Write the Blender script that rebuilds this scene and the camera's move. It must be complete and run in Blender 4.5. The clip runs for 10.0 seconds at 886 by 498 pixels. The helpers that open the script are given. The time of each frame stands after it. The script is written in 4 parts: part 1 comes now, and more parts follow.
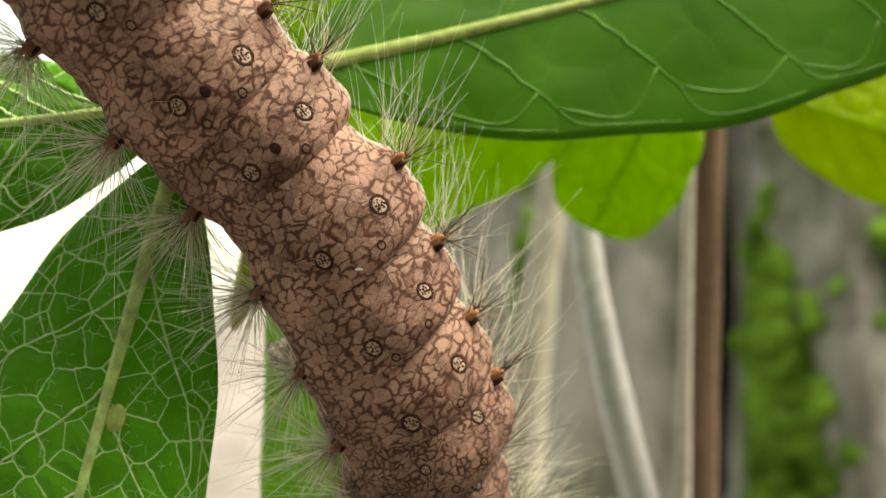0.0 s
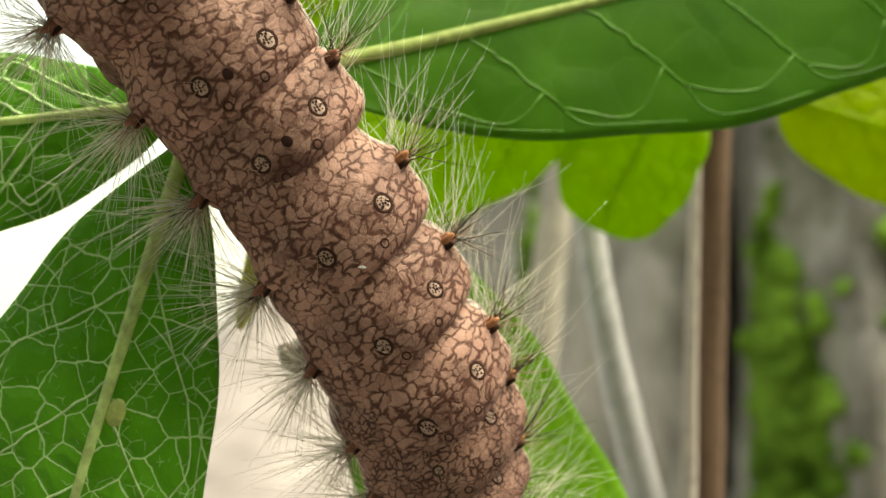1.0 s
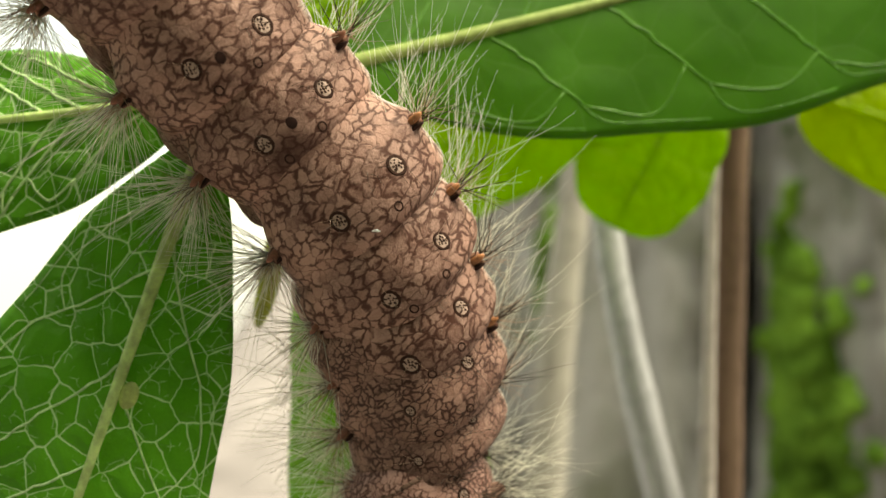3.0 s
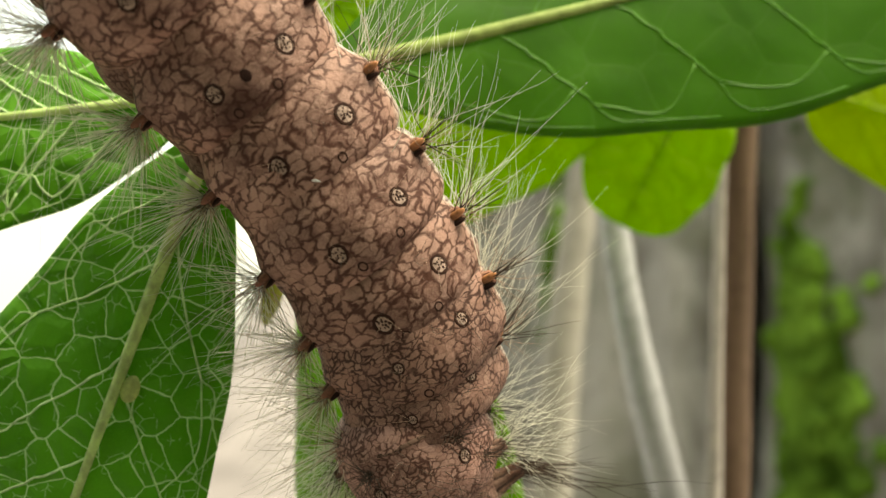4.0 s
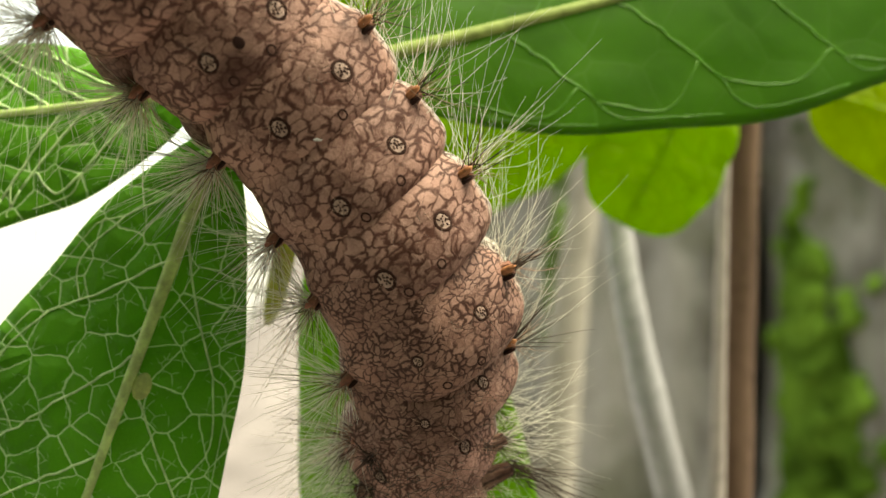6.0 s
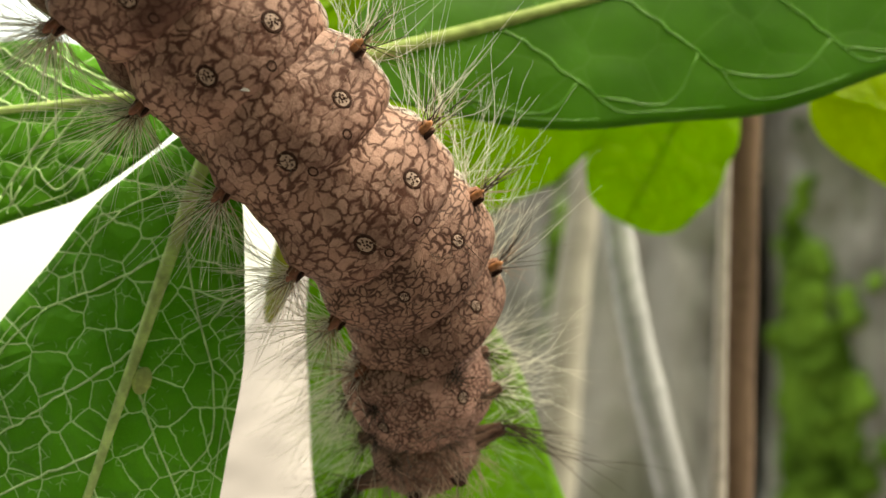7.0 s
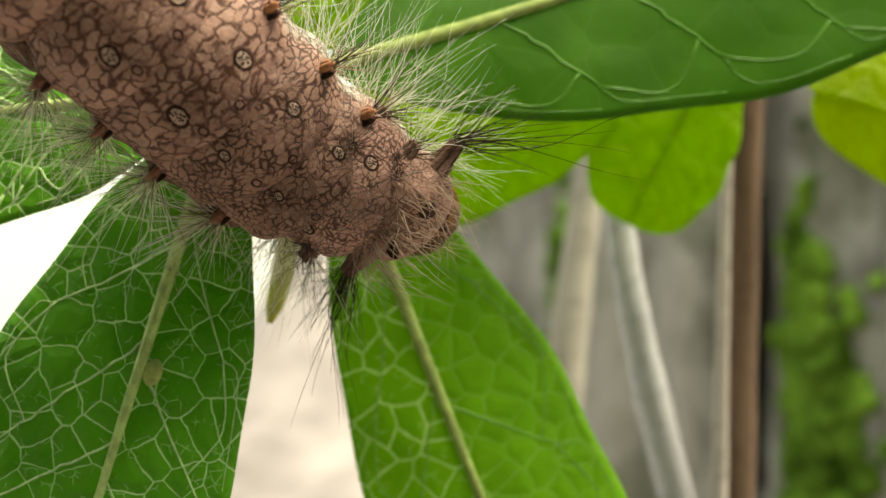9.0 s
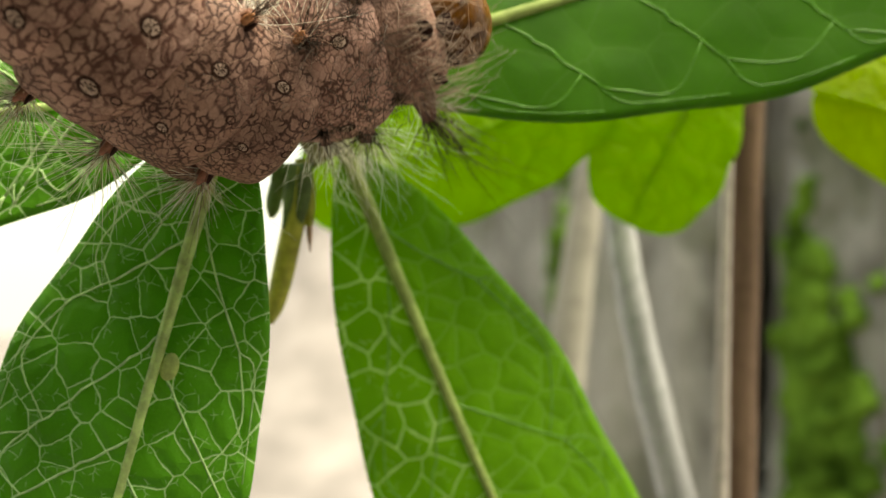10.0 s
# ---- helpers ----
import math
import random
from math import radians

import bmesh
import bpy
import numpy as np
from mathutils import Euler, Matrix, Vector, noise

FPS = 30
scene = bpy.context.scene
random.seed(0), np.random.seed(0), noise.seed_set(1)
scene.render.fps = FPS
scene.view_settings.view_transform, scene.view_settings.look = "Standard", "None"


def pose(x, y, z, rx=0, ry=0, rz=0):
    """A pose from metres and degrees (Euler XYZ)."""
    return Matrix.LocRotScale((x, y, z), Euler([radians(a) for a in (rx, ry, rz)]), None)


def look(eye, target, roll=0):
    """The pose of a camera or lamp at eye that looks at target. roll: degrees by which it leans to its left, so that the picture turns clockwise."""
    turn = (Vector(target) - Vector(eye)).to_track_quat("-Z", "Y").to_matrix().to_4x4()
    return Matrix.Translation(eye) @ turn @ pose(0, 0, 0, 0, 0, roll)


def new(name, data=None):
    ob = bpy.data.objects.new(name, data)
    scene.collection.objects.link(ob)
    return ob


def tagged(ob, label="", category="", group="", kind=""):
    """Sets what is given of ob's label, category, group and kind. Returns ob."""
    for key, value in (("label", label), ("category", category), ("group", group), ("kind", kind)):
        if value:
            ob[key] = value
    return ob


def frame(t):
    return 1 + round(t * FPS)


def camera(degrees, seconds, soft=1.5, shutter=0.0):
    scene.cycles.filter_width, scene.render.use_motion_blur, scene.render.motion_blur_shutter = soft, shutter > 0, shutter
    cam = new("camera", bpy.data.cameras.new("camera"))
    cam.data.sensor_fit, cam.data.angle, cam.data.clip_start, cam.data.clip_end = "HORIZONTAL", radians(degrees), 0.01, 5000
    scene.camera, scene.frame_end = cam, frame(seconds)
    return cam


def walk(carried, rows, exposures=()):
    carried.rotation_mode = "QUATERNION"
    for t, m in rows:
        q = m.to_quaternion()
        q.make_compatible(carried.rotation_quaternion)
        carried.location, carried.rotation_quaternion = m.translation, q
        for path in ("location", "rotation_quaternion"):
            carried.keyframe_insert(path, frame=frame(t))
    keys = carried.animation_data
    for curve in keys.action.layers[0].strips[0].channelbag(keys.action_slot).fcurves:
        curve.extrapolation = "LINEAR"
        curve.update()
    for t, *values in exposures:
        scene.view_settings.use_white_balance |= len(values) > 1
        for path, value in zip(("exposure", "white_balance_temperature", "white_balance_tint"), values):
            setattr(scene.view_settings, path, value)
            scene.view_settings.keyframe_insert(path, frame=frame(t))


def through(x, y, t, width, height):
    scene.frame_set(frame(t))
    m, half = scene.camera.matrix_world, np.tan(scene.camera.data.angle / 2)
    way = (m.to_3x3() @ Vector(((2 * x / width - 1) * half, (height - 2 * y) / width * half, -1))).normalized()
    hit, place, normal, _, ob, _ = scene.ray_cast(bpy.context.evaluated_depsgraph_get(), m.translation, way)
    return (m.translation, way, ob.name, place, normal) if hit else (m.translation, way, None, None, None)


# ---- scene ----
Z0 = 0.8          # height of the eye over the ground
D = 0.055         # distance from the eye to the plane of the caterpillar
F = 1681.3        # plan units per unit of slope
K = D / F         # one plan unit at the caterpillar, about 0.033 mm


def P(u, v, y=0.0):
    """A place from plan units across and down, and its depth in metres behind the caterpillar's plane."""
    k = (D + y) / F
    return Vector(((u - 784) * k, y, Z0 - (v - 441) * k))


# ---- camera ----
cam = camera(50, 10.0, soft=1.4, shutter=0.1)
cam.data.dof.use_dof = True
cam.data.dof.focus_distance = 0.0525
cam.data.dof.aperture_fstop = 33.0
EYE = (0, -D, Z0)
SWAY = [(0, 0, 0), (0.5, 6, -2), (1, 10, 0), (1.5, 18, -3), (2, 26, -4), (2.5, 32, -1), (3.2, 43, -4), (4, 52, -7), (4.5, 53, -8),
        (5, 53, -4), (5.5, 56, -5), (6.2, 57, -8), (7, 58, -10), (7.5, 58, -10), (8, 61, -10), (8.5, 60, -10), (9, 61, -10),
        (9.5, 65, -10), (10, 62, -9)]
walk(cam, [(t, look(EYE, (-dx * K, 0, Z0 + dy * K))) for t, dx, dy in SWAY],
     exposures=[(0, 1.49, 8000, -2), (10, 1.49, 8000, -2)])


def sway(t):
    for (t0, x0, y0), (t1, x1, y1) in zip(SWAY, SWAY[1:]):
        if t <= t1:
            f = (t - t0) / (t1 - t0)
            return x0 + (x1 - x0) * f, y0 + (y1 - y0) * f
    return SWAY[-1][1:]


# ---- world and sun ----
world = bpy.data.worlds.new("overcast_sky")
scene.world = world
world.use_nodes = True
wn = world.node_tree
sky = wn.nodes.new("ShaderNodeTexSky")
sky.sky_type, sky.sun_disc = "NISHITA", False
sky.sun_elevation, sky.sun_rotation = radians(66), radians(107)
sky.air_density, sky.dust_density, sky.ozone_density = 1.0, 1.5, 1.0
wn.nodes["Background"].inputs["Strength"].default_value = 0.12
veil = wn.nodes.new("ShaderNodeMix")          # a bright even cloud cover over the sky
veil.data_type = "RGBA"
veil.inputs[0].default_value = 0.6
veil.inputs[7].default_value = (5.5, 5.5 * 0.985, 5.5 * 0.95, 1)
wn.links.new(sky.outputs[0], veil.inputs[6])
wn.links.new(veil.outputs[2], wn.nodes["Background"].inputs["Color"])
sun = new("sun", bpy.data.lights.new("sun", "SUN"))
sun.data.energy, sun.data.angle, sun.data.color = 2.9, radians(35), (1.0, 0.95, 0.86)
sun.matrix_world = look((0.8, -0.25, 2.7), (0, 0, Z0))


# ---- materials ----
class Nodes:
    """Short hand for a node material."""

    def __init__(self, name):
        self.m = bpy.data.materials.new(name)
        self.m.use_nodes = True
        self.t = self.m.node_tree
        self.bsdf = self.t.nodes["Principled BSDF"]
        self.out = self.t.nodes["Material Output"]
        self.co = self.t.nodes.new("ShaderNodeTexCoord").outputs["Object"]

    def n(self, kind, **values):
        node = self.t.nodes.new("ShaderNode" + kind)
        for k, v in values.items():
            if k == "operation":
                node.operation = v
            elif k == "feature":
                node.feature = v
            elif k == "blend":
                node.data_type, node.blend_type = "RGBA", v
        return node

    def link(self, a, b):
        self.t.links.new(a, b)

    def put(self, sock, value):
        if hasattr(value, "is_linked"):
            self.link(value, sock)
        elif isinstance(value, tuple) and len(value) == 3 and sock.type == "RGBA":
            sock.default_value = (*value, 1)
        else:
            sock.default_value = value

    def noise(self, scale, detail=4, rough=0.6, co=None, distortion=0.0):
        node = self.n("TexNoise")
        self.put(node.inputs["Vector"], co or self.co)
        node.inputs["Scale"].default_value, node.inputs["Detail"].default_value = scale, detail
        node.inputs["Roughness"].default_value, node.inputs["Distortion"].default_value = rough, distortion
        return node.outputs["Fac"], node.outputs["Color"]

    def edges(self, scale, co=None, rand=1.0):
        node = self.n("TexVoronoi", feature="DISTANCE_TO_EDGE")
        node.voronoi_dimensions = "2D"
        self.put(node.inputs["Vector"], co or self.co)
        node.inputs["Scale"].default_value, node.inputs["Randomness"].default_value = scale, rand
        return node.outputs["Distance"]

    def warp(self, scale, amount, co=None):
        """Coordinates shifted by noise."""
        c = self.noise(scale, 2, 0.5, co)[1]
        sub = self.n("VectorMath", operation="SUBTRACT")
        self.put(sub.inputs[0], c)
        sub.inputs[1].default_value = (0.5, 0.5, 0.5)
        sc = self.n("VectorMath", operation="SCALE")
        self.put(sc.inputs[0], sub.outputs[0])
        sc.inputs["Scale"].default_value = amount
        add = self.n("VectorMath", operation="ADD")
        self.put(add.inputs[0], co or self.co)
        self.put(add.inputs[1], sc.outputs[0])
        return add.outputs[0]

    def stretch(self, x, y, z):
        node = self.n("Mapping")
        self.put(node.inputs["Vector"], self.co)
        node.inputs["Scale"].default_value = (x, y, z)
        return node.outputs[0]

    def ramp(self, fac, lo, hi, a=0.0, b=1.0):
        """fac from lo..hi to a..b, clamped and smooth."""
        node = self.n("MapRange")
        node.interpolation_type = "SMOOTHSTEP"
        self.put(node.inputs["Value"], fac)
        for key, v in (("From Min", lo), ("From Max", hi), ("To Min", a), ("To Max", b)):
            node.inputs[key].default_value = v
        return node.outputs["Result"]

    def math(self, op, a, b):
        node = self.n("Math", operation=op)
        self.put(node.inputs[0], a)
        self.put(node.inputs[1], b)
        return node.outputs[0]

    def mix(self, fac, a, b, blend="MIX"):
        node = self.n("Mix", blend=blend)
        self.put(node.inputs[0], fac)
        self.put(node.inputs[6], a)
        self.put(node.inputs[7], b)
        return node.outputs[2]

    def bump(self, height, strength, distance):
        node = self.n("Bump")
        self.put(node.inputs["Height"], height)
        node.inputs["Strength"].default_value, node.inputs["Distance"].default_value = strength, distance
        self.link(node.outputs[0], self.bsdf.inputs["Normal"])
        return node.outputs[0]

    def finish(self, color, rough=0.6, spec=0.4, through=0.0, through_color=None, normal=None):
        self.put(self.bsdf.inputs["Base Color"], color)
        self.put(self.bsdf.inputs["Roughness"], rough)
        self.put(self.bsdf.inputs["Specular IOR Level"], spec)
        if through:
            tr = self.n("BsdfTranslucent")
            self.put(tr.inputs["Color"], through_color or color)
            if normal:
                self.link(normal, tr.inputs["Normal"])
            mx = self.n("MixShader")
            mx.inputs[0].default_value = through
            self.link(self.bsdf.outputs[0], mx.inputs[1])
            self.link(tr.outputs[0], mx.inputs[2])
            self.link(mx.outputs[0], self.out.inputs["Surface"])
        return self.m


def skin_material(name, base, net, cell, blotch=None, net_width=0.135, dim=0.44, along=(-0.0035, 0.0022), strength=1.0):
    """Dull pinkish skin with a dark broken net, darker towards the front of a ring, silvery on the flanks, wider at -x
    as a painted back-light sheen; blotch: centre and radius of a dark stain.
    """
    k = Nodes(name)
    info = k.n("ObjectInfo")
    shift = k.n("VectorMath", operation="ADD")
    k.put(shift.inputs[0], k.co)
    k.link(info.outputs["Random"], shift.inputs[1])
    co = shift.outputs[0]
    parts = k.n("SeparateXYZ")
    k.put(parts.inputs[0], k.co)
    girth = k.math("MULTIPLY", k.math("ARCTAN2", parts.outputs[0], parts.outputs[2]), 0.0044)
    unroll = k.n("CombineXYZ")                  # the skin laid flat: girth and length
    k.put(unroll.inputs[0], k.math("ADD", girth, info.outputs["Random"]))
    k.put(unroll.inputs[1], k.math("MULTIPLY", parts.outputs[1], 1.15))
    fold = k.warp(700, 0.0011, unroll.outputs[0])
    fold = k.warp(2600, 0.00055, fold)
    broken = k.noise(800, 3, 0.6, co)[0]
    patch = k.ramp(k.noise(230, 4, 0.6, co)[0], 0.36, 0.60)
    patch = k.math("MULTIPLY", k.math("ADD", patch, k.ramp(parts.outputs[1], *along, 0.0, 0.42)), 0.74)
    width = k.ramp(broken, 0.3, 0.7, net_width * 0.45, net_width * 1.6)
    line = k.ramp(k.math("DIVIDE", k.edges(cell, fold, 0.9), width), 0.15, 1.5, 1.0, 0.0)
    flat = k.n("TexVoronoi")                    # rounds the corners of the cells
    flat.voronoi_dimensions = "2D"
    k.put(flat.inputs["Vector"], fold)
    flat.inputs["Scale"].default_value, flat.inputs["Randomness"].default_value = cell, 0.9
    corner = k.ramp(flat.outputs["Distance"], 0.58, 0.82)
    line = k.math("MAXIMUM", line, corner)
    line = k.math("MULTIPLY", line, k.math("MULTIPLY", k.ramp(broken, 0.30, 0.54, 0.22, 0.95), strength))
    fine = k.ramp(k.edges(cell * 1.9, fold), 0.0, 0.22, 0.34, 0.0)
    grain = k.noise(9000, 3, 0.7, co)[0]
    dark = (base[0] * dim, base[1] * dim * 0.93, base[2] * dim * 0.92)
    pale = (min(1, 1.32 * base[0]), min(1, 1.52 * base[1]), min(1, 1.6 * base[2]))
    col = k.mix(patch, base, dark)
    col = k.mix(k.ramp(flat.outputs["Color"], 0.15, 0.9, 0.0, 0.34), col, pale)
    col = k.mix(k.ramp(grain, 0.3, 0.75, 0.0, 0.25), col, pale)
    # whitish flanks; the x term paints a back-lit sheen up the -x side
    flank = k.ramp(k.math("ADD", k.math("ADD", parts.outputs[2], k.math("MULTIPLY", parts.outputs[0], 0.36)), k.math("MULTIPLY", broken, 0.0012)), -0.0014, 0.0006, 0.9, 0.0)
    col = k.mix(flank, col, (0.50, 0.46, 0.42))
    col = k.mix(k.math("MULTIPLY", fine, patch), col, net)
    col = k.mix(line, col, net)
    if blotch:
        dist = k.n("VectorMath", operation="DISTANCE")
        k.put(dist.inputs[0], k.warp(1100, 0.0009))
        dist.inputs[1].default_value = blotch[0]
        stain = k.ramp(dist.outputs["Value"], blotch[1] * 0.5, blotch[1] * 1.2, 0.72, 0.0)
        col = k.mix(stain, col, tuple(0.8 * c for c in net))
    height = k.math("SUBTRACT", k.math("MULTIPLY", grain, 0.12), k.math("MULTIPLY", line, 0.15))
    height = k.math("ADD", height, k.math("MULTIPLY", k.noise(900, 3, 0.55, co)[0], 1.6))
    creased = k.n("Mapping")                    # fine wrinkles across the body
    k.put(creased.inputs["Vector"], fold)
    creased.inputs["Scale"].default_value = (0.25, 1.0, 1.0)
    height = k.math("ADD", height, k.math("MULTIPLY", k.noise(1500, 3, 0.6, creased.outputs[0])[0], 1.1))
    k.bump(height, 0.4, 0.00022)
    return k.finish(col, k.ramp(grain, 0.2, 0.8, 0.5, 0.75), 0.2)


def wart_material(name, base, tip, pleat):
    """Pleated skin of a wart: pinkish at the base, reddish towards the tip, with dark folds along it (x)."""
    k = Nodes(name)
    parts = k.n("SeparateXYZ")
    k.put(parts.inputs[0], k.co)
    turn = k.math("ARCTAN2", parts.outputs[1], parts.outputs[2])
    wob = k.math("MULTIPLY", k.noise(1600, 3)[0], 5.0)
    wave = k.math("SINE", k.math("ADD", k.math("MULTIPLY", turn, 7.0), wob), 0.0)
    folds = k.ramp(wave, 0.35, 0.95, 0.0, 0.85)
    col = k.mix(k.ramp(parts.outputs[0], -0.0004, 0.0012), base, tip)
    col = k.mix(k.ramp(k.noise(5000, 3)[0], 0.35, 0.7, 0.0, 0.4), col, tuple(0.6 * c for c in tip))
    col = k.mix(folds, col, pleat)
    k.bump(k.math("MULTIPLY", wave, -1.0), 0.5, 0.0001)
    return k.finish(col, 0.6, 0.25)


def leaf_material(name, green, vein, cell, net=0.8, glossy=0.35, through=0.35, light=None, line=0.06, relief=0.7, glare_fade=0.0):
    """A blade with a pale net of small veins."""
    k = Nodes(name)
    co = k.warp(350, 0.0009)
    co = k.warp(2600, 0.00016, co)
    big = k.edges(cell, co)
    net1 = k.ramp(k.math("DIVIDE", big, k.ramp(k.noise(300, 2)[0], 0.3, 0.7, line * 0.6, line * 1.4)), 0.45, 1.15, 1.0, 0.0)
    small = k.edges(cell * 2.6, co)
    net2 = k.ramp(small, 0.015, 0.06, 1.0, 0.0)
    net2 = k.math("MULTIPLY", net2, k.ramp(k.noise(700, 2)[0], 0.52, 0.62, 0.0, 0.5))
    tone = k.noise(160, 4, 0.6)[0]
    grain = k.noise(6000, 3, 0.7)[0]
    col = k.mix(k.ramp(tone, 0.3, 0.7, 0, 1), tuple(0.72 * c for c in green), tuple(1.2 * c for c in green))
    col = k.mix(k.ramp(grain, 0.35, 0.7, 0.0, 0.25), col, tuple(1.6 * c for c in green))
    nets = k.math("MULTIPLY", k.math("MAXIMUM", net1, net2), net)
    if glare_fade:                                   # the net fades on one half, painted in for glare and soft focus
        across = k.n("SeparateXYZ")
        k.put(across.inputs[0], k.co)
        nets = k.math("MULTIPLY", nets, k.ramp(across.outputs[1], -0.0008, 0.0012, 1.0, 1.0 - glare_fade))
    col = k.mix(nets, col, vein)
    h = k.math("ADD", k.math("MULTIPLY", k.ramp(big, 0.0, 0.35), 1.0), k.math("MULTIPLY", grain, 0.06))
    h = k.math("ADD", h, k.math("MULTIPLY", nets, -0.25))
    nrm = k.bump(h, relief, 0.00022)
    lit = light or tuple(min(1, 2.0 * c) for c in green)
    lit = k.mix(nets, lit, vein)
    return k.finish(col, k.ramp(tone, 0.2, 0.8, glossy, glossy + 0.15), 0.34, through, lit, nrm)


def plain_material(name, color, rough=0.6, spec=0.4, scale=900, amount=0.3, bump=0.0, through=0.0, detail_color=None):
    k = Nodes(name)
    a, b = k.noise(scale, 4, 0.65)[0], k.noise(scale * 7, 3, 0.6)[0]
    col = k.mix(k.ramp(a, 0.3, 0.7), tuple((1 - amount) * c for c in color), detail_color or tuple(min(1, (1 + amount) * c) for c in color))
    col = k.mix(k.ramp(b, 0.4, 0.8, 0, amount), col, tuple(0.55 * c for c in color))
    if bump:
        k.bump(k.math("ADD", a, k.math("MULTIPLY", b, 0.4)), 0.6, bump)
    return k.finish(col, k.ramp(b, 0.2, 0.8, max(0.05, rough - 0.1), min(1, rough + 0.1)), spec, through)


SKIN, NET = (0.405, 0.226, 0.178), (0.064, 0.022, 0.014)
BLOTCH_AT = (0.0004, 0.0030, 0.0049)
M_SKIN = skin_material("caterpillar_skin", SKIN, NET, 1400)
M_SKIN_BLOTCH = skin_material("caterpillar_skin_stained", SKIN, NET, 1400, (BLOTCH_AT, 0.0017))
M_SKIN_DENSE = skin_material("caterpillar_skin_dense", (0.345, 0.188, 0.146), (0.042, 0.015, 0.010), 2200, None, 0.14, 0.42, (-0.003, 0.003))
M_SKIN_FINE = skin_material("caterpillar_skin_fine", (0.45, 0.248, 0.203), (0.055, 0.019, 0.012), 2300, None, 0.15, 0.42, (-0.001, 0.004), 0.95)
M_COLLAR = skin_material("pale_collar_skin", (0.38, 0.212, 0.166), (0.06, 0.022, 0.014), 2300, None, 0.14, 0.45, (0.001, 0.005), 0.8)
M_BAND = skin_material("dark_band_skin", (0.20, 0.115, 0.085), (0.03, 0.013, 0.008), 1900, None, 0.15)
M_FLANK = skin_material("brown_flank_skin", (0.30, 0.172, 0.135), (0.05, 0.018, 0.012), 1700, None, 0.12, 0.5, (-0.0035, 0.0022), 0.8)
M_WART = wart_material("wart_skin", (0.36, 0.225, 0.18), (0.30, 0.125, 0.075), (0.06, 0.024, 0.016))
M_WART_DARK = wart_material("dark_wart_skin", (0.30, 0.18, 0.14), (0.11, 0.05, 0.034), (0.03, 0.014, 0.01))
M_WART_TIP = plain_material("orange_wart_tip", (0.42, 0.18, 0.08), 0.45, 0.4, 2500, 0.4)
M_WART_RED = plain_material("reddish_wart_tip", (0.24, 0.10, 0.065), 0.5, 0.3, 2500, 0.4)
M_SPOT = plain_material("pale_spot", (0.42, 0.295, 0.245), 0.55, 0.3, 3000, 0.25)
M_RIM = plain_material("dark_brown_rim", (0.040, 0.018, 0.013), 0.8, 0.12, 3000, 0.3)
M_HAIR = plain_material("pale_hair", (0.92, 0.90, 0.82), 0.4, 0.5, 400, 0.03, 0, 0.70)
M_BRISTLE = plain_material("dark_bristle", (0.050, 0.030, 0.020), 0.5, 0.3, 400, 0.3)
M_TAN_HAIR = plain_material("tan_hair", (0.54, 0.37, 0.28), 0.4, 0.5, 400, 0.2, 0, 0.35)
M_PALE_TAN = plain_material("pale_tan_hair", (0.60, 0.46, 0.38), 0.45, 0.4, 400, 0.2, 0, 0.35)
M_HEAD = plain_material("glossy_brown_head", (0.050, 0.018, 0.006), 0.30, 0.28, 700, 0.6, 0.00003, 0, (0.20, 0.08, 0.014))
M_DARK = plain_material("dark_marking", (0.03, 0.012, 0.009), 0.75, 0.15, 1500, 0.3)
M_FLECK = plain_material("white_fleck", (0.85, 0.83, 0.78), 0.5, 0.4, 2000, 0.3, 0.00008)
M_LEAF_NET = leaf_material("netted_leaf", (0.118, 0.340, 0.020), (0.64, 0.84, 0.46), 470, 1.0, 0.40, 0.40, (0.12, 0.46, 0.018), 0.026)
M_LEAF_SOFT = leaf_material("softly_netted_leaf", (0.160, 0.36, 0.012), (0.62, 0.80, 0.34), 430, 1.0, 0.45, 0.48, (0.27, 0.55, 0.006), 0.036, 0.3, 0.85)
M_LEAF_SMOOTH = leaf_material("smooth_leaf", (0.058, 0.180, 0.003), (0.14, 0.33, 0.03), 230, 0.45, 0.48, 0.5, (0.16, 0.42, 0.001), 0.02, 0.15)
M_LEAF_FAR = leaf_material("young_leaf", (0.235, 0.39, 0.010), (0.27, 0.43, 0.03), 420, 0.2, 0.5, 0.6, (0.49, 0.76, 0.008))
M_LEAF_YELLOW = leaf_material("yellow_leaf", (0.28, 0.38, 0.003), (0.36, 0.45, 0.03), 420, 0.2, 0.5, 0.65, (0.62, 0.80, 0.002))
M_RIB = plain_material("pale_rib", (0.62, 0.78, 0.30), 0.28, 0.5, 900, 0.25, 0.00004, 0.35)
M_VEIN = plain_material("pale_vein", (0.56, 0.78, 0.37), 0.4, 0.5, 900, 0.25, 0, 0.2)
M_RIB_DIM = plain_material("green_rib", (0.33, 0.42, 0.13), 0.65, 0.2, 900, 0.25, 0, 0.2)
M_VEIN_DIM = plain_material("green_vein", (0.20, 0.42, 0.07), 0.4, 0.5, 900, 0.25, 0, 0.2)
M_SWELL = plain_material("green_swelling", (0.46, 0.56, 0.17), 0.45, 0.4, 900, 0.3, 0.00004, 0.2)
M_BUD_DARK = plain_material("dark_green_bud_scale", (0.085, 0.13, 0.035), 0.6, 0.3, 700, 0.4, 0.00005, 0.1)
M_BUD_TIP = plain_material("pinkish_brown_bud_tip", (0.36, 0.22, 0.15), 0.6, 0.3, 900, 0.3)
M_VEIN_SOFT = plain_material("soft_green_vein", (0.105, 0.29, 0.022), 0.45, 0.4, 900, 0.25, 0, 0.2)
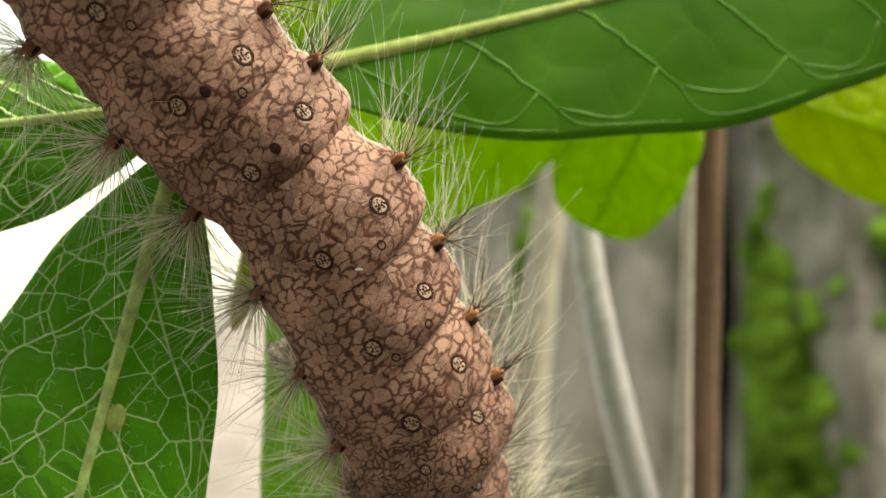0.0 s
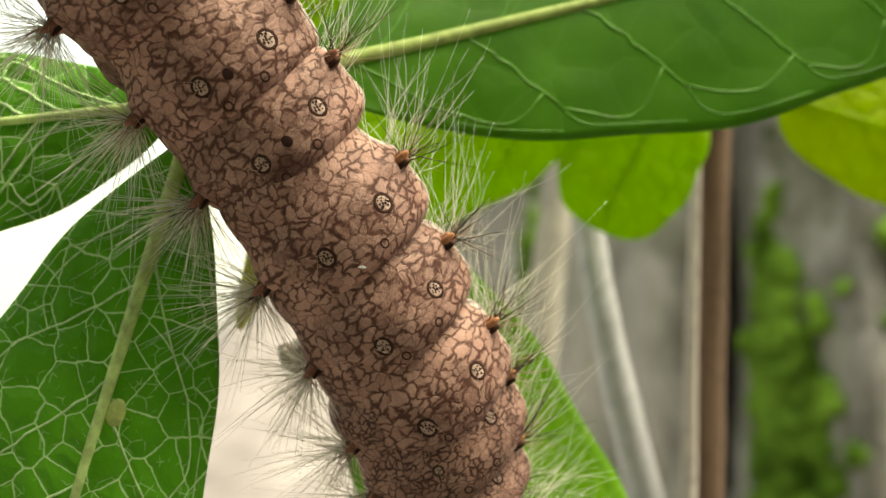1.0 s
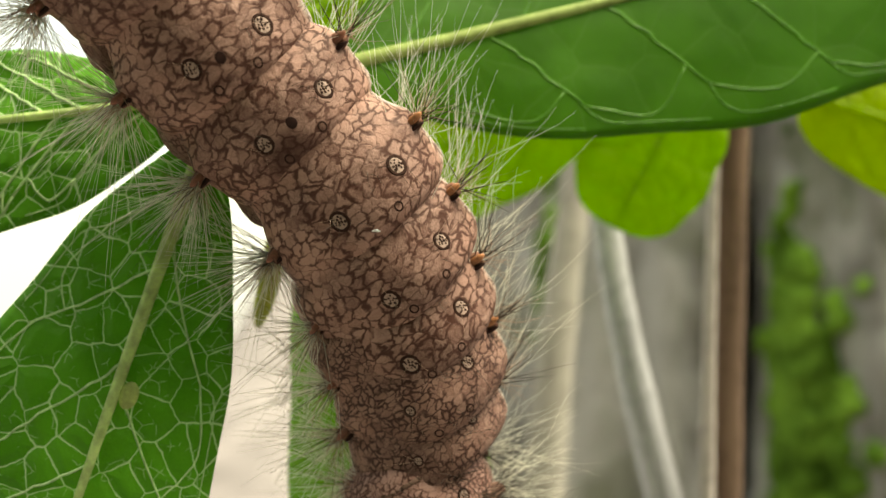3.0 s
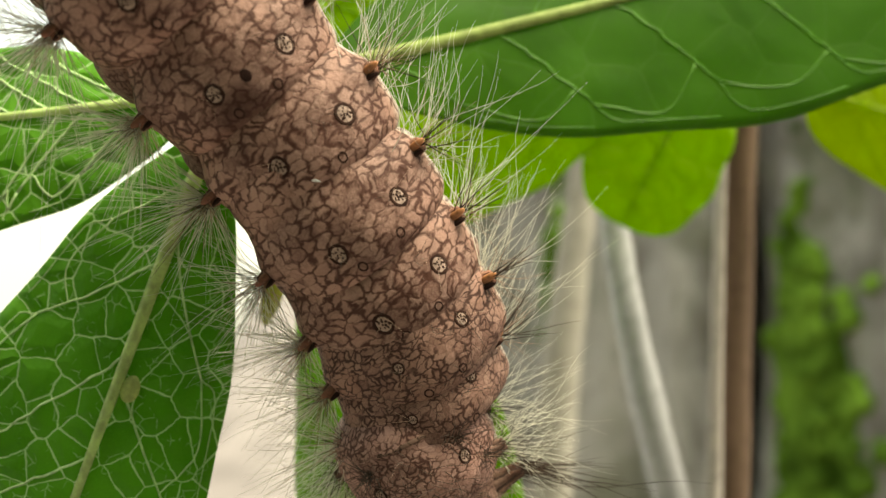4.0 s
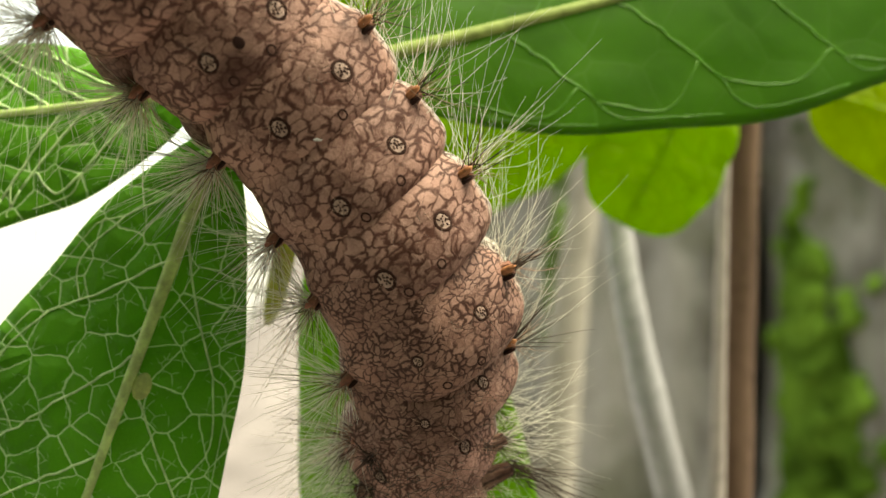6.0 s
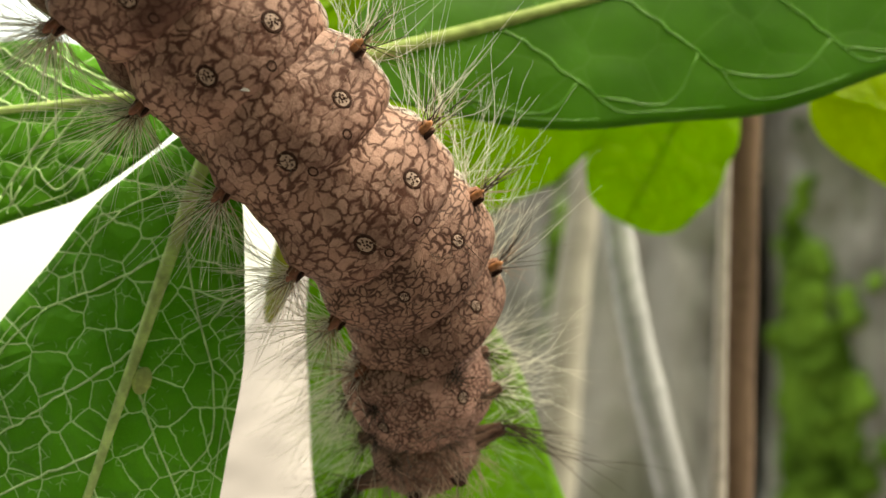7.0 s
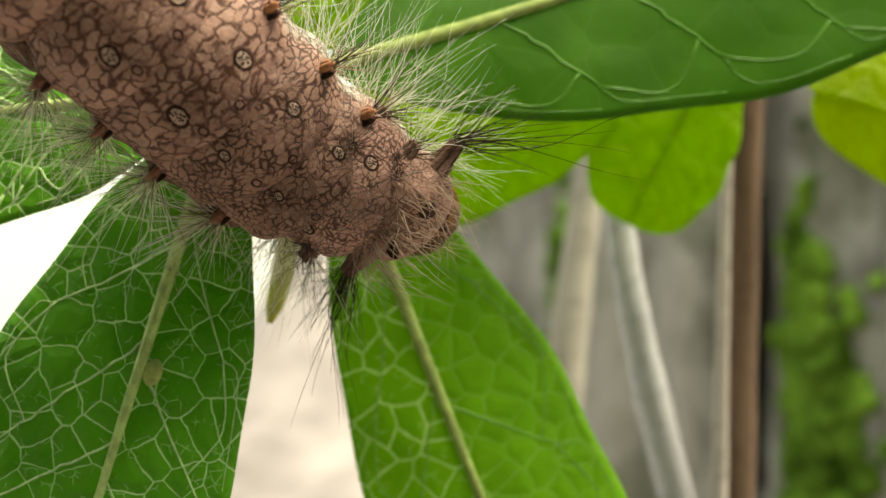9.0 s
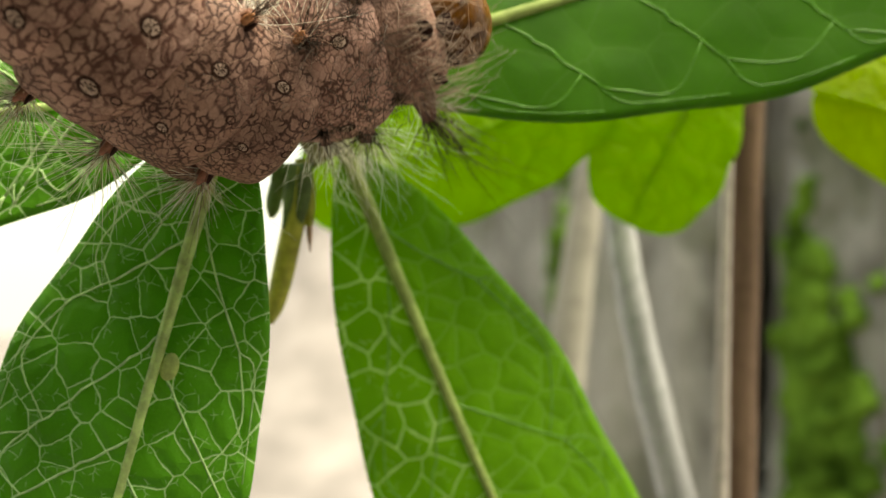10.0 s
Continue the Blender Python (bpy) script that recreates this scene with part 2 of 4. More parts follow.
M_BUD = plain_material("yellow_green_bud", (0.42, 0.42, 0.06), 0.5, 0.4, 900, 0.3, 0.00005, 0.3)
M_TWIG = plain_material("grey_green_bark", (0.20, 0.19, 0.10), 0.8, 0.2, 500, 0.4, 0.0002)


def stem_material(name, base, dark, scale):
    k = Nodes(name)
    co = k.stretch(1, 1, 0.15)
    a = k.noise(scale, 5, 0.65, co)[0]
    b = k.noise(scale * 5, 4, 0.7)[0]
    col = k.mix(k.ramp(a, 0.35, 0.68), base, dark)
    col = k.mix(k.ramp(b, 0.45, 0.75, 0, 0.5), col, tuple(0.5 * c for c in dark))
    k.bump(k.math("ADD", a, b), 0.4, 0.0003)
    return k.finish(col, 0.85, 0.15)


M_STEM_PALE = stem_material("pale_bark", (0.50, 0.50, 0.53), (0.35, 0.345, 0.365), 120)
M_STEM_FAR = stem_material("grey_white_bark", (0.44, 0.41, 0.36), (0.30, 0.27, 0.23), 60)
# pale tone painted in for the side-lit edge of the brown stem
M_STEM_LIT = stem_material("lit_brown_stem_edge", (0.55, 0.49, 0.46), (0.38, 0.33, 0.30), 90)
M_STEM_BROWN = stem_material("brown_bark", (0.17, 0.11, 0.078), (0.095, 0.058, 0.038), 120)


def trunk_material():
    """Grey bark streaked along the trunk, with moss."""
    k = Nodes("mossy_grey_bark")
    co = k.stretch(1, 1, 0.45)
    streak = k.noise(27, 5, 0.62, k.warp(12, 0.05, co))[0]
    fine = k.noise(120, 5, 0.7, co)[0]
    col = k.mix(k.ramp(streak, 0.38, 0.60), (0.17, 0.162, 0.147), (0.54, 0.53, 0.505))
    col = k.mix(k.ramp(k.noise(17, 3, 0.6)[0], 0.5, 0.66, 0, 0.5), col, (0.12, 0.15, 0.06))
    col = k.mix(k.ramp(fine, 0.35, 0.75, 0, 0.5), col, (0.36, 0.34, 0.30))
    k.bump(k.math("ADD", streak, k.math("MULTIPLY", fine, 0.5)), 0.9, 0.012)
    return k.finish(col, 0.95, 0.1)


M_TRUNK = trunk_material()
M_MOSS = plain_material("green_moss", (0.110, 0.255, 0.022), 0.95, 0.1, 45, 0.75, 0.004, 0.0, (0.22, 0.40, 0.050))
M_ADDED_HEDGE = plain_material("added_hedge_leaf", (0.035, 0.075, 0.018), 0.7, 0.2, 12, 0.5, 0.01)
M_GROUND = plain_material("dry_leaf_litter", (0.245, 0.218, 0.211), 0.95, 0.1, 1.3, 0.45, 0.02)


# ---- builders ----
def part(name, bm, material, parent, label="", smooth=True):
    """One mesh object under a thing or a part."""
    me = bpy.data.meshes.new(name)
    for f in bm.faces:
        f.smooth = smooth
    bm.to_mesh(me)
    bm.free()
    me.materials.append(material)
    ob = new(name, me)
    ob.parent = parent
    if label:
        tagged(ob, label)
    return ob


def thing(name, m, label, category, group="", kind=""):
    ob = new(name)
    ob.empty_display_size = 0.005
    ob.matrix_world = m
    return tagged(ob, label, category, group, kind)


def tube(bm, points, radii, sides=6, flat=1.0, up=Vector((0, 0, 1))):
    """A tapered tube along points; flat squeezes it along up."""
    rings = []
    for i, p in enumerate(points):
        d = (points[min(i + 1, len(points) - 1)] - points[max(i - 1, 0)]).normalized()
        a = d.cross(up)
        if a.length < 1e-4:
            a = d.cross(Vector((1, 0, 0)))
        a.normalize()
        b = a.cross(d)
        rings.append([bm.verts.new(p + radii[i] * (math.cos(w) * a + flat * math.sin(w) * b))
                      for w in (2 * math.pi * j / sides for j in range(sides))])
    for r, q in zip(rings, rings[1:]):
        for j in range(sides):
            bm.faces.new((r[j], r[(j + 1) % sides], q[(j + 1) % sides], q[j]))
    bm.faces.new(rings[0][::-1])
    bm.faces.new(rings[-1])


def smoothline(points, n):
    """n + 1 points on a smooth line through the points."""
    pts = [points[0] * 2 - points[1], *points, points[-1] * 2 - points[-2]]
    out = []
    for i in range(n + 1):
        f = i / n * (len(points) - 1)
        j = min(int(f), len(points) - 2)
        f -= j
        a, b, c, d = pts[j:j + 4]
        out.append(0.5 * (2 * b + (c - a) * f + (2 * a - 5 * b + 4 * c - d) * f * f + (3 * b - a - 3 * c + d) * f ** 3))
    return out


# ---- the large structure ----
def build_ground():
    bm = bmesh.new()
    n, size = 200, 60.0
    rows = []
    for i in range(n + 1):
        row = []
        for j in range(n + 1):
            x = size * (abs(2 * i / n - 1) ** 3) * (1 if 2 * i > n else -1)
            y = size * (abs(2 * j / n - 1) ** 3) * (1 if 2 * j > n else -1)
            z = 0.05 * noise.noise((x * 0.7, y * 0.7, 0)) - 0.03 - 0.085 * max(0.0, y - 0.8)
            z += 1.75 * math.exp(-((x + 0.75) / 0.7) ** 2 - ((y - 6.0) / 1.5) ** 2)      # a low bank
            row.append(bm.verts.new((x, y, z)))
        rows.append(row)
    for i in range(n):
        for j in range(n):
            bm.faces.new((rows[i][j], rows[i + 1][j], rows[i + 1][j + 1], rows[i][j + 1]))
    ground = part("ground", bm, M_GROUND, None)
    tagged(ground, "pale sunlit ground with dry leaf litter", "ground", kind="structure")


def build_trunk():
    """A thick mossy trunk behind the shrub, with a few upright ridges."""
    x0, y0, r = 0.27, 0.62, 0.29
    root = thing("tree_trunk", pose(x0, y0, 0), "thick grey tree trunk streaked and patched with green moss", "tree")

    def surf(a, z):
        ridge = 0.022 * noise.noise((math.cos(a) * 5, math.sin(a) * 5, z * 1.2)) + 0.012 * noise.noise((math.cos(a) * 14, math.sin(a) * 14, z * 3))
        crack = -0.20 * math.exp(-((a - radians(238.9 + 0.5 * math.sin(z * 40))) / radians(1.05)) ** 4 - ((z - 0.744) / 0.045) ** 4)
        flare = 0.12 * math.exp(-z / 0.12) - 0.03 * max(0.0, z - 1.0)
        return Vector(((r + ridge + crack + flare) * math.cos(a), (r + ridge + crack + flare) * math.sin(a), z))

    bm = bmesh.new()
    n, m = 900, 80
    rings = []
    for j in range(m + 1):
        z = -0.08 + 5.2 * (j / m) ** 1.6
        rings.append([bm.verts.new(surf(2 * math.pi * i / n, z)) for i in range(n)])
    for p, q in zip(rings, rings[1:]):
        for i in range(n):
            bm.faces.new((p[i], p[(i + 1) % n], q[(i + 1) % n], q[i]))
    bm.faces.new(rings[-1])
    part("bark", bm, M_TRUNK, root)
    # moss cushions, many small clumps
    rng = random.Random(4)
    for (ac, zc, aw, zw, count) in ((243.4, 0.758, 1.2, 0.045, 210), (245.4, 0.69, 2.9, 0.06, 340), (254, 0.80, 1.4, 0.03, 60), (222, 0.785, 1.0, 0.03, 50)):
        bm = bmesh.new()
        for _ in range(count):
            a, z = radians(rng.gauss(ac, aw * 0.6)), rng.gauss(zc, zw * 0.6)
            p = surf(a, z)
            s = rng.uniform(0.003, 0.008)
            mm = Matrix.Translation(p) @ Euler((rng.uniform(0, 6), rng.uniform(0, 6), 0)).to_matrix().to_4x4() @ Matrix.Diagonal((s, s * rng.uniform(0.5, 1), s * rng.uniform(0.6, 1.3), 1))
            bmesh.ops.create_icosphere(bm, subdivisions=1, radius=1.0, matrix=mm)
        tagged(part("moss_patch", bm, M_MOSS, root, "soft green moss cushion"), kind="stuff")


def build_stem(points, radii, material, label):
    pts = smoothline([P(*p) for p in points], 40)
    base = Vector((pts[-1].x, pts[-1].y, 0))
    root = thing("shrub_stem", Matrix.Translation(base), label, "stem", "stems of the shrub")
    line = [p - base for p in pts] + [Vector((0.0, 0, -0.02))]
    n = len(line)
    rng = random.Random(len(label))
    rad = [radii[0] + (radii[1] - radii[0]) * min(1, i / 40) for i in range(n)]
    rad = [q * (1 + 0.02 * math.sin(i * 0.9) + rng.uniform(-0.012, 0.012)) for i, q in enumerate(rad)]
    bm = bmesh.new()
    tube(bm, line, rad, 14)
    part("bark", bm, material, root)
    a, b = line[5], line[6]
    step = (b - a).normalized() * radii[0]
    bm = bmesh.new()
    tube(bm, [a - step * 0.8, a - step * 0.3, a + step * 0.3, a + step * 0.8], [rad[5] * f for f in (0.98, 1.03, 1.04, 0.98)], 14)
    part("leaf_scar", bm, material, root, "slightly swollen leaf scar")
    return root


build_ground()
build_trunk()
build_stem([(1022, 330, 0.045), (1040, 450, 0.045), (1062, 580, 0.045), (1095, 730, 0.046), (1136, 890, 0.048), (1200, 1100, 0.05)],
           (0.0014, 0.0021), M_STEM_PALE, "thin pale grey shrub stem bending beside a brown one")
build_stem([(1262, -300, 0.05), (1256, 0, 0.05), (1248, 240, 0.05), (1240, 560, 0.05), (1235, 890, 0.05), (1231, 1200, 0.05)],
           (0.0020, 0.0022), M_STEM_BROWN, "straight upright brown shrub stem")
build_stem([(1010, 180, 0.10), (985, 300, 0.10), (968, 420, 0.10), (945, 600, 0.10), (920, 890, 0.10), (905, 1100, 0.10)],
           (0.0018, 0.0040), M_STEM_FAR, "whitish shrub stem far behind the leaves")


# added strip, no stem of its own: the brown stem's lit left edge
build_stem([(1238, -300, 0.0470), (1231, 0, 0.0470), (1223, 240, 0.0470), (1214, 560, 0.0470), (1209, 890, 0.0470), (1205, 1200, 0.0470)],
           (0.0002, 0.0010), M_STEM_LIT, "very thin pale stem along a brown one")


# ---- leaves ----
def leaf(label, base, tip, left, right, blade, rib, vein, bend=0.0, tilt=0.0, arch=0.0, cup=0.1, shape=(0.75, 0.6),
         veins=8, rib_size=0.00045, vein_size=0.00013, thick=0.00022, petiole=(), wave=0.0002, lead=0.22, seed=1, courses=None):
    """A leaf on its own Empty at the base: x along the midrib, y across, z out of the upper face."""
    b, t = P(*base), P(*tip)
    x = (t - b).normalized()
    size = (t - b).length
    z = Vector((0, -1, 0))
    z = (z - x * z.dot(x)).normalized()
    z.rotate(Matrix.Rotation(radians(tilt), 3, x))
    y = z.cross(x)
    root = thing("leaf", Matrix.Translation(b) @ Matrix((x, y, z)).transposed().to_4x4(), label, "leaf", "leaves of the shrub")
    wl, wr = left * K * (1 + base[2] / D), right * K * (1 + base[2] / D)
    peak = shape[0] / (shape[0] + shape[1])
    top = peak ** shape[0] * (1 - peak) ** shape[1]

    def half(s, side):
        s = min(max(s, 0.0), 1.0)
        w = s ** shape[0] * (1 - s) ** shape[1] / top
        return (wl if side > 0 else wr) * w * (1 + 0.02 * math.sin(23 * s + side + seed))

    def surf(s, q, lift=0.0):
        """s along the leaf, q from -1 to 1 across it."""
        side = 1 if q > 0 else -1
        w = half(s, side)
        mid = bend * size * math.sin(math.pi * s)
        yy = mid + w * q
        zz = arch * size * (s - s * s) * 4 - cup * w * abs(q) ** 1.6
        zz += wave * math.sin(7 * s * math.pi + seed + 2 * side) * abs(q) ** 2
        zz += 0.4 * wave * noise.noise((s * 9 + seed, q * 4, seed))
        return Vector((s * size, yy, zz + lift))

    bm = bmesh.new()
    n, m = 44, 14
    cols = {}
    for lift in (thick / 2, -thick / 2):
        for i in range(n + 1):
            for j in range(-m, m + 1):
                s = 0.004 + 0.992 * i / n
                cols[lift > 0, i, j] = bm.verts.new(surf(s, j / m, lift))
    for i in range(n):
        for j in range(-m, m):
            a = cols[True, i, j], cols[True, i + 1, j], cols[True, i + 1, j + 1], cols[True, i, j + 1]
            bm.faces.new(a)
            a = cols[False, i, j], cols[False, i, j + 1], cols[False, i + 1, j + 1], cols[False, i + 1, j]
            bm.faces.new(a)
        for j, flip in ((-m, False), (m, True)):
            a = [cols[True, i, j], cols[False, i, j], cols[False, i + 1, j], cols[True, i + 1, j]]
            bm.faces.new(a[::-1] if flip else a)
    for i, flip in ((0, True), (n, False)):
        for j in range(-m, m):
            a = [cols[True, i, j], cols[False, i, j], cols[False, i, j + 1], cols[True, i, j + 1]]
            bm.faces.new(a[::-1] if flip else a)
    bmesh.ops.recalc_face_normals(bm, faces=bm.faces)
    part("blade", bm, blade, root)

    line = [surf(i / 30 * 0.985, 0.0001, thick * 0.5) for i in range(31)]
    head = [root.matrix_world.inverted() @ P(*p) for p in petiole]
    if head:
        line = smoothline([*head, line[0]], 8)[:-1] + line
    rad = [rib_size * (1 - 0.8 * max(0, i - len(line) + 31) / 30) for i in range(len(line))]
    bm = bmesh.new()
    tube(bm, line, rad, 8, 0.75)
    part("midrib", bm, rib, root, "pale midrib")
    rng = random.Random(seed)

    def strand(name, ends, size_a, size_b, steps=14, wob=0.0):
        """A vein over the blade between or through places given as (s, q)."""
        flat = [Vector((p[0], p[1], 0)) for p in ends]
        pts = []
        for c, f in enumerate(smoothline(flat, steps)):
            w = wob * noise.noise((f.x * 40 + seed, f.y * 13, 5))
            pts.append(surf(min(max(f.x + w, 0.004), 0.985), max(-0.97, min(0.97, f.y + 2.5 * w)), thick * 0.5 + size_a * 0.1))
        bm = bmesh.new()
        tube(bm, pts, [size_a + (size_b - size_a) * c / steps for c in range(steps + 1)], 5, 0.7)
        part(name, bm, vein, root)

    for side in (1, -1):
        tops = []
        starts = [(0.03 + 0.9 * (i + 0.5 + 0.3 * rng.uniform(-1, 1)) / veins, None) for i in range(veins)]
        for s0, go in courses[side] if courses else starts:
            go = go or lead * rng.uniform(0.85, 1.15) * (1 - 0.45 * s0)
            reach = rng.uniform(0.68, 0.78)
            line = [(s0, 0.004 * side), (s0 + go * 0.42, side * reach * 0.45), (s0 + go * 0.95, side * reach)]
            tops.append(line)
            strand("side_vein", line, vein_size, vein_size * 0.75, 14, 0.006)
        for i, (a, c) in enumerate(zip(tops, tops[1:])):
            on = 0.62 + 0.2 * rng.random()
            meet = (c[1][0] * (1 - on) + c[2][0] * on, c[1][1] * (1 - on) + c[2][1] * on)
            out = side * min(0.93, abs(a[2][1]) + 0.12)
            strand("loop_vein", [a[2], ((a[2][0] + meet[0]) / 2 + 0.012, out), meet], vein_size * 0.75, vein_size * 0.6, 10, 0.004)
            strand("margin_vein", [a[2], (a[2][0] + 0.03, side * 0.9), (meet[0] + 0.01, side * 0.93)], vein_size * 0.6, vein_size * 0.4, 8, 0.005)
    return root


LEAVES = {}
HANG_LUMP = (206, 738, 0.0013)
NODE = (470, 205, 0.010)
LEAVES["broad"] = leaf("large smooth dark green leaf with a pale yellowish midrib", (505, 128, 0.008), (1790, -193, 0.018), 300, 302, M_LEAF_SMOOTH, M_RIB_DIM, M_VEIN_SOFT,
                       bend=0.0, tilt=-8, arch=-0.02, cup=0.10, shape=(0.70, 0.45), veins=6, rib_size=0.00055, vein_size=0.00010,
                       petiole=(NODE,), lead=0.09, seed=3,
                       courses={1: [(0.10, 0.09), (0.26, 0.10), (0.42, 0.10), (0.58, 0.10)], -1: [(0.06, 0.09), (0.21, 0.10), (0.366, 0.11), (0.53, 0.11), (0.69, 0.09)]})
LEAVES["hanging"] = leaf("hanging dark green leaf with a dense net of pale veins", (324, 250, 0.0025), (8, 1344, 0.0005), 214, 286, M_LEAF_NET, M_RIB, M_VEIN,
                         bend=0.0, tilt=0, arch=0.01, cup=0.12, shape=(0.84, 0.47), veins=7, rib_size=0.00056, vein_size=0.00009,
                         petiole=(NODE,), lead=0.2, seed=5,
                         courses={1: [(0.17, 0.24), (0.435, 0.2), (0.63, 0.16), (0.80, 0.10)], -1: [(0.08, 0.13), (0.236, 0.16), (0.40, 0.22), (0.57, 0.18), (0.74, 0.13)]})
LEAVES["side"] = leaf("green leaf pointing sideways with a net of pale veins", (300, 188, 0.004), (-520, 262, 0.004), 208, 142, M_LEAF_NET, M_RIB, M_VEIN,
                      bend=0.01, tilt=10, arch=0.01, cup=0.1, shape=(0.68, 0.55), veins=8, rib_size=0.00040, vein_size=0.00012,
                      petiole=(NODE,), lead=0.2, seed=8)
LEAVES["lower"] = leaf("bright green hanging leaf with pale veins below the caterpillar", (545, 270, 0.013), (1010, 1420, 0.020), 266, 206, M_LEAF_SOFT, M_RIB_DIM, M_VEIN_DIM,
                       bend=-0.004, tilt=-12, arch=0.0, cup=0.15, shape=(0.75, 0.5), veins=9, rib_size=0.00058, vein_size=0.00009,
                       petiole=(NODE,), lead=0.18, seed=11,
                       courses={1: [(0.10, 0.14), (0.37, 0.13), (0.55, 0.13), (0.72, 0.10)], -1: [(0.14, 0.22), (0.34, 0.20), (0.52, 0.16), (0.70, 0.12)]})
leaf("young bright green leaf behind the large leaf", (1030, 140, 0.034), (470, 372, 0.036), 145, 185, M_LEAF_FAR, M_LEAF_FAR, M_LEAF_FAR, tilt=0, cup=0.2, shape=(0.42, 0.45),
     petiole=((1060, 120, 0.036), ), veins=3, vein_size=0.0001, seed=13)
leaf("young bright green leaf with a rounded tip", (1205, 95, 0.034), (1045, 408, 0.036), 125, 122, M_LEAF_FAR, M_LEAF_FAR, M_LEAF_FAR, tilt=0, cup=0.25, shape=(0.5, 0.35),
     petiole=((1215, 80, 0.036), ), veins=3, vein_size=0.00006, seed=17)
leaf("yellow-green leaf with a blunt edge", (1372, 170, 0.042), (1900, 330, 0.044), 140, 128, M_LEAF_YELLOW, M_LEAF_YELLOW, M_LEAF_YELLOW, tilt=0, cup=0.2, shape=(0.45, 0.5),
     petiole=((1262, 60, 0.046),), veins=7, vein_size=0.0001, seed=19)
leaf("small pale green leaf behind the caterpillar", (430, 70, 0.016), (760, -110, 0.018), 90, 90, M_LEAF_FAR, M_LEAF_FAR, M_LEAF_FAR, tilt=0, cup=0.2, shape=(0.6, 0.6),
     petiole=(NODE,), veins=6, vein_size=0.0001, seed=23)

bm = bmesh.new()
bmesh.ops.create_icosphere(bm, subdivisions=3, radius=1.0, matrix=Matrix.Diagonal((0.0009, 0.0006, 0.0004, 1)))
part("swelling", bm, M_SWELL, LEAVES["hanging"], "small yellowish swelling beside the midrib").matrix_local = Matrix.Translation(LEAVES["hanging"].matrix_world.inverted() @ P(*HANG_LUMP))


# ---- the twig under the caterpillar ----
def build_twig():
    pts = smoothline([P(-260, -420, 0.016), P(-40, -180, 0.0135), P(180, 20, 0.0125), P(340, 130, 0.0122), P(470, 215, 0.0120), P(520, 290, 0.0125)], 40)
    base = pts[0]
    root = thing("twig", Matrix.Translation(base), "greyish green twig under the caterpillar", "twig")
    line = [p - base for p in pts]
    bm = bmesh.new()
    tube(bm, line, [0.0022 - 0.0009 * i / 40 for i in range(41)], 12)
    part("bark", bm, M_TWIG, root)
    return root


build_twig()


# ---- buds at the twig's end ----
def build_bud(points, radius, material, label, tip=0.5, dark=0.0):
    """A bud along points: a full body, two scales that clasp its upper part, and a worn tip."""
    pts = smoothline([P(*p) for p in points], 18)
    root = thing("bud", Matrix.Translation(pts[0]), label, "bud", "buds at the twig's end")
    line = [p - pts[0] for p in pts]
    n = len(line)
    bm = bmesh.new()
    tube(bm, line, [radius * max(0.12, 1 - abs(2 * (0.15 + 0.85 * i / (n - 1)) - 1) ** (3.5 if tip > 0.4 else 2.0)) ** 0.6 for i in range(n)], 14)
    part("body", bm, material, root)
    for sx in (1, -1):
        bm = bmesh.new()
        run = line[:int(n * (0.45 + dark))]
        tube(bm, [p + Vector((sx * radius * 0.45, -radius * 0.4, 0)) for p in run], [radius * 0.8 * math.sin(math.pi * (0.25 + 0.72 * i / (len(run) - 1))) ** 0.6 for i in range(len(run))], 10, 0.8)
        part("bud_scale", bm, M_BUD_DARK if dark else material, root, "dark green clasping scale" if dark else "")
    if tip < 0.4:
        bm = bmesh.new()
        end = line[-1] - line[-4]
        tube(bm, [line[-3], line[-1], line[-1] + end * 0.8, line[-1] + end * 1.5], [radius * f for f in (0.45, 0.40, 0.22, 0.06)], 8)
        part("tip", bm, M_BUD_TIP, root, "pinkish brown pointed tip")


build_bud([(470, 300, 0.0115), (462, 370, 0.0122), (446, 450, 0.0130), (428, 530, 0.0140), (414, 582, 0.0145)], 0.00082, M_BUD, "slender yellow-green bud hanging from the twig's end", 0.5, 0.05)
build_bud([(474, 290, 0.0128), (480, 350, 0.0128), (484, 420, 0.0126)], 0.00062, M_BUD, "short yellow-green bud with a pinkish pointed tip", 0.3)
build_bud([(440, 300, 0.0135), (424, 350, 0.0140), (416, 395, 0.0142)], 0.00062, M_BUD_DARK, "small dark green bud beside a slender one", 0.5)


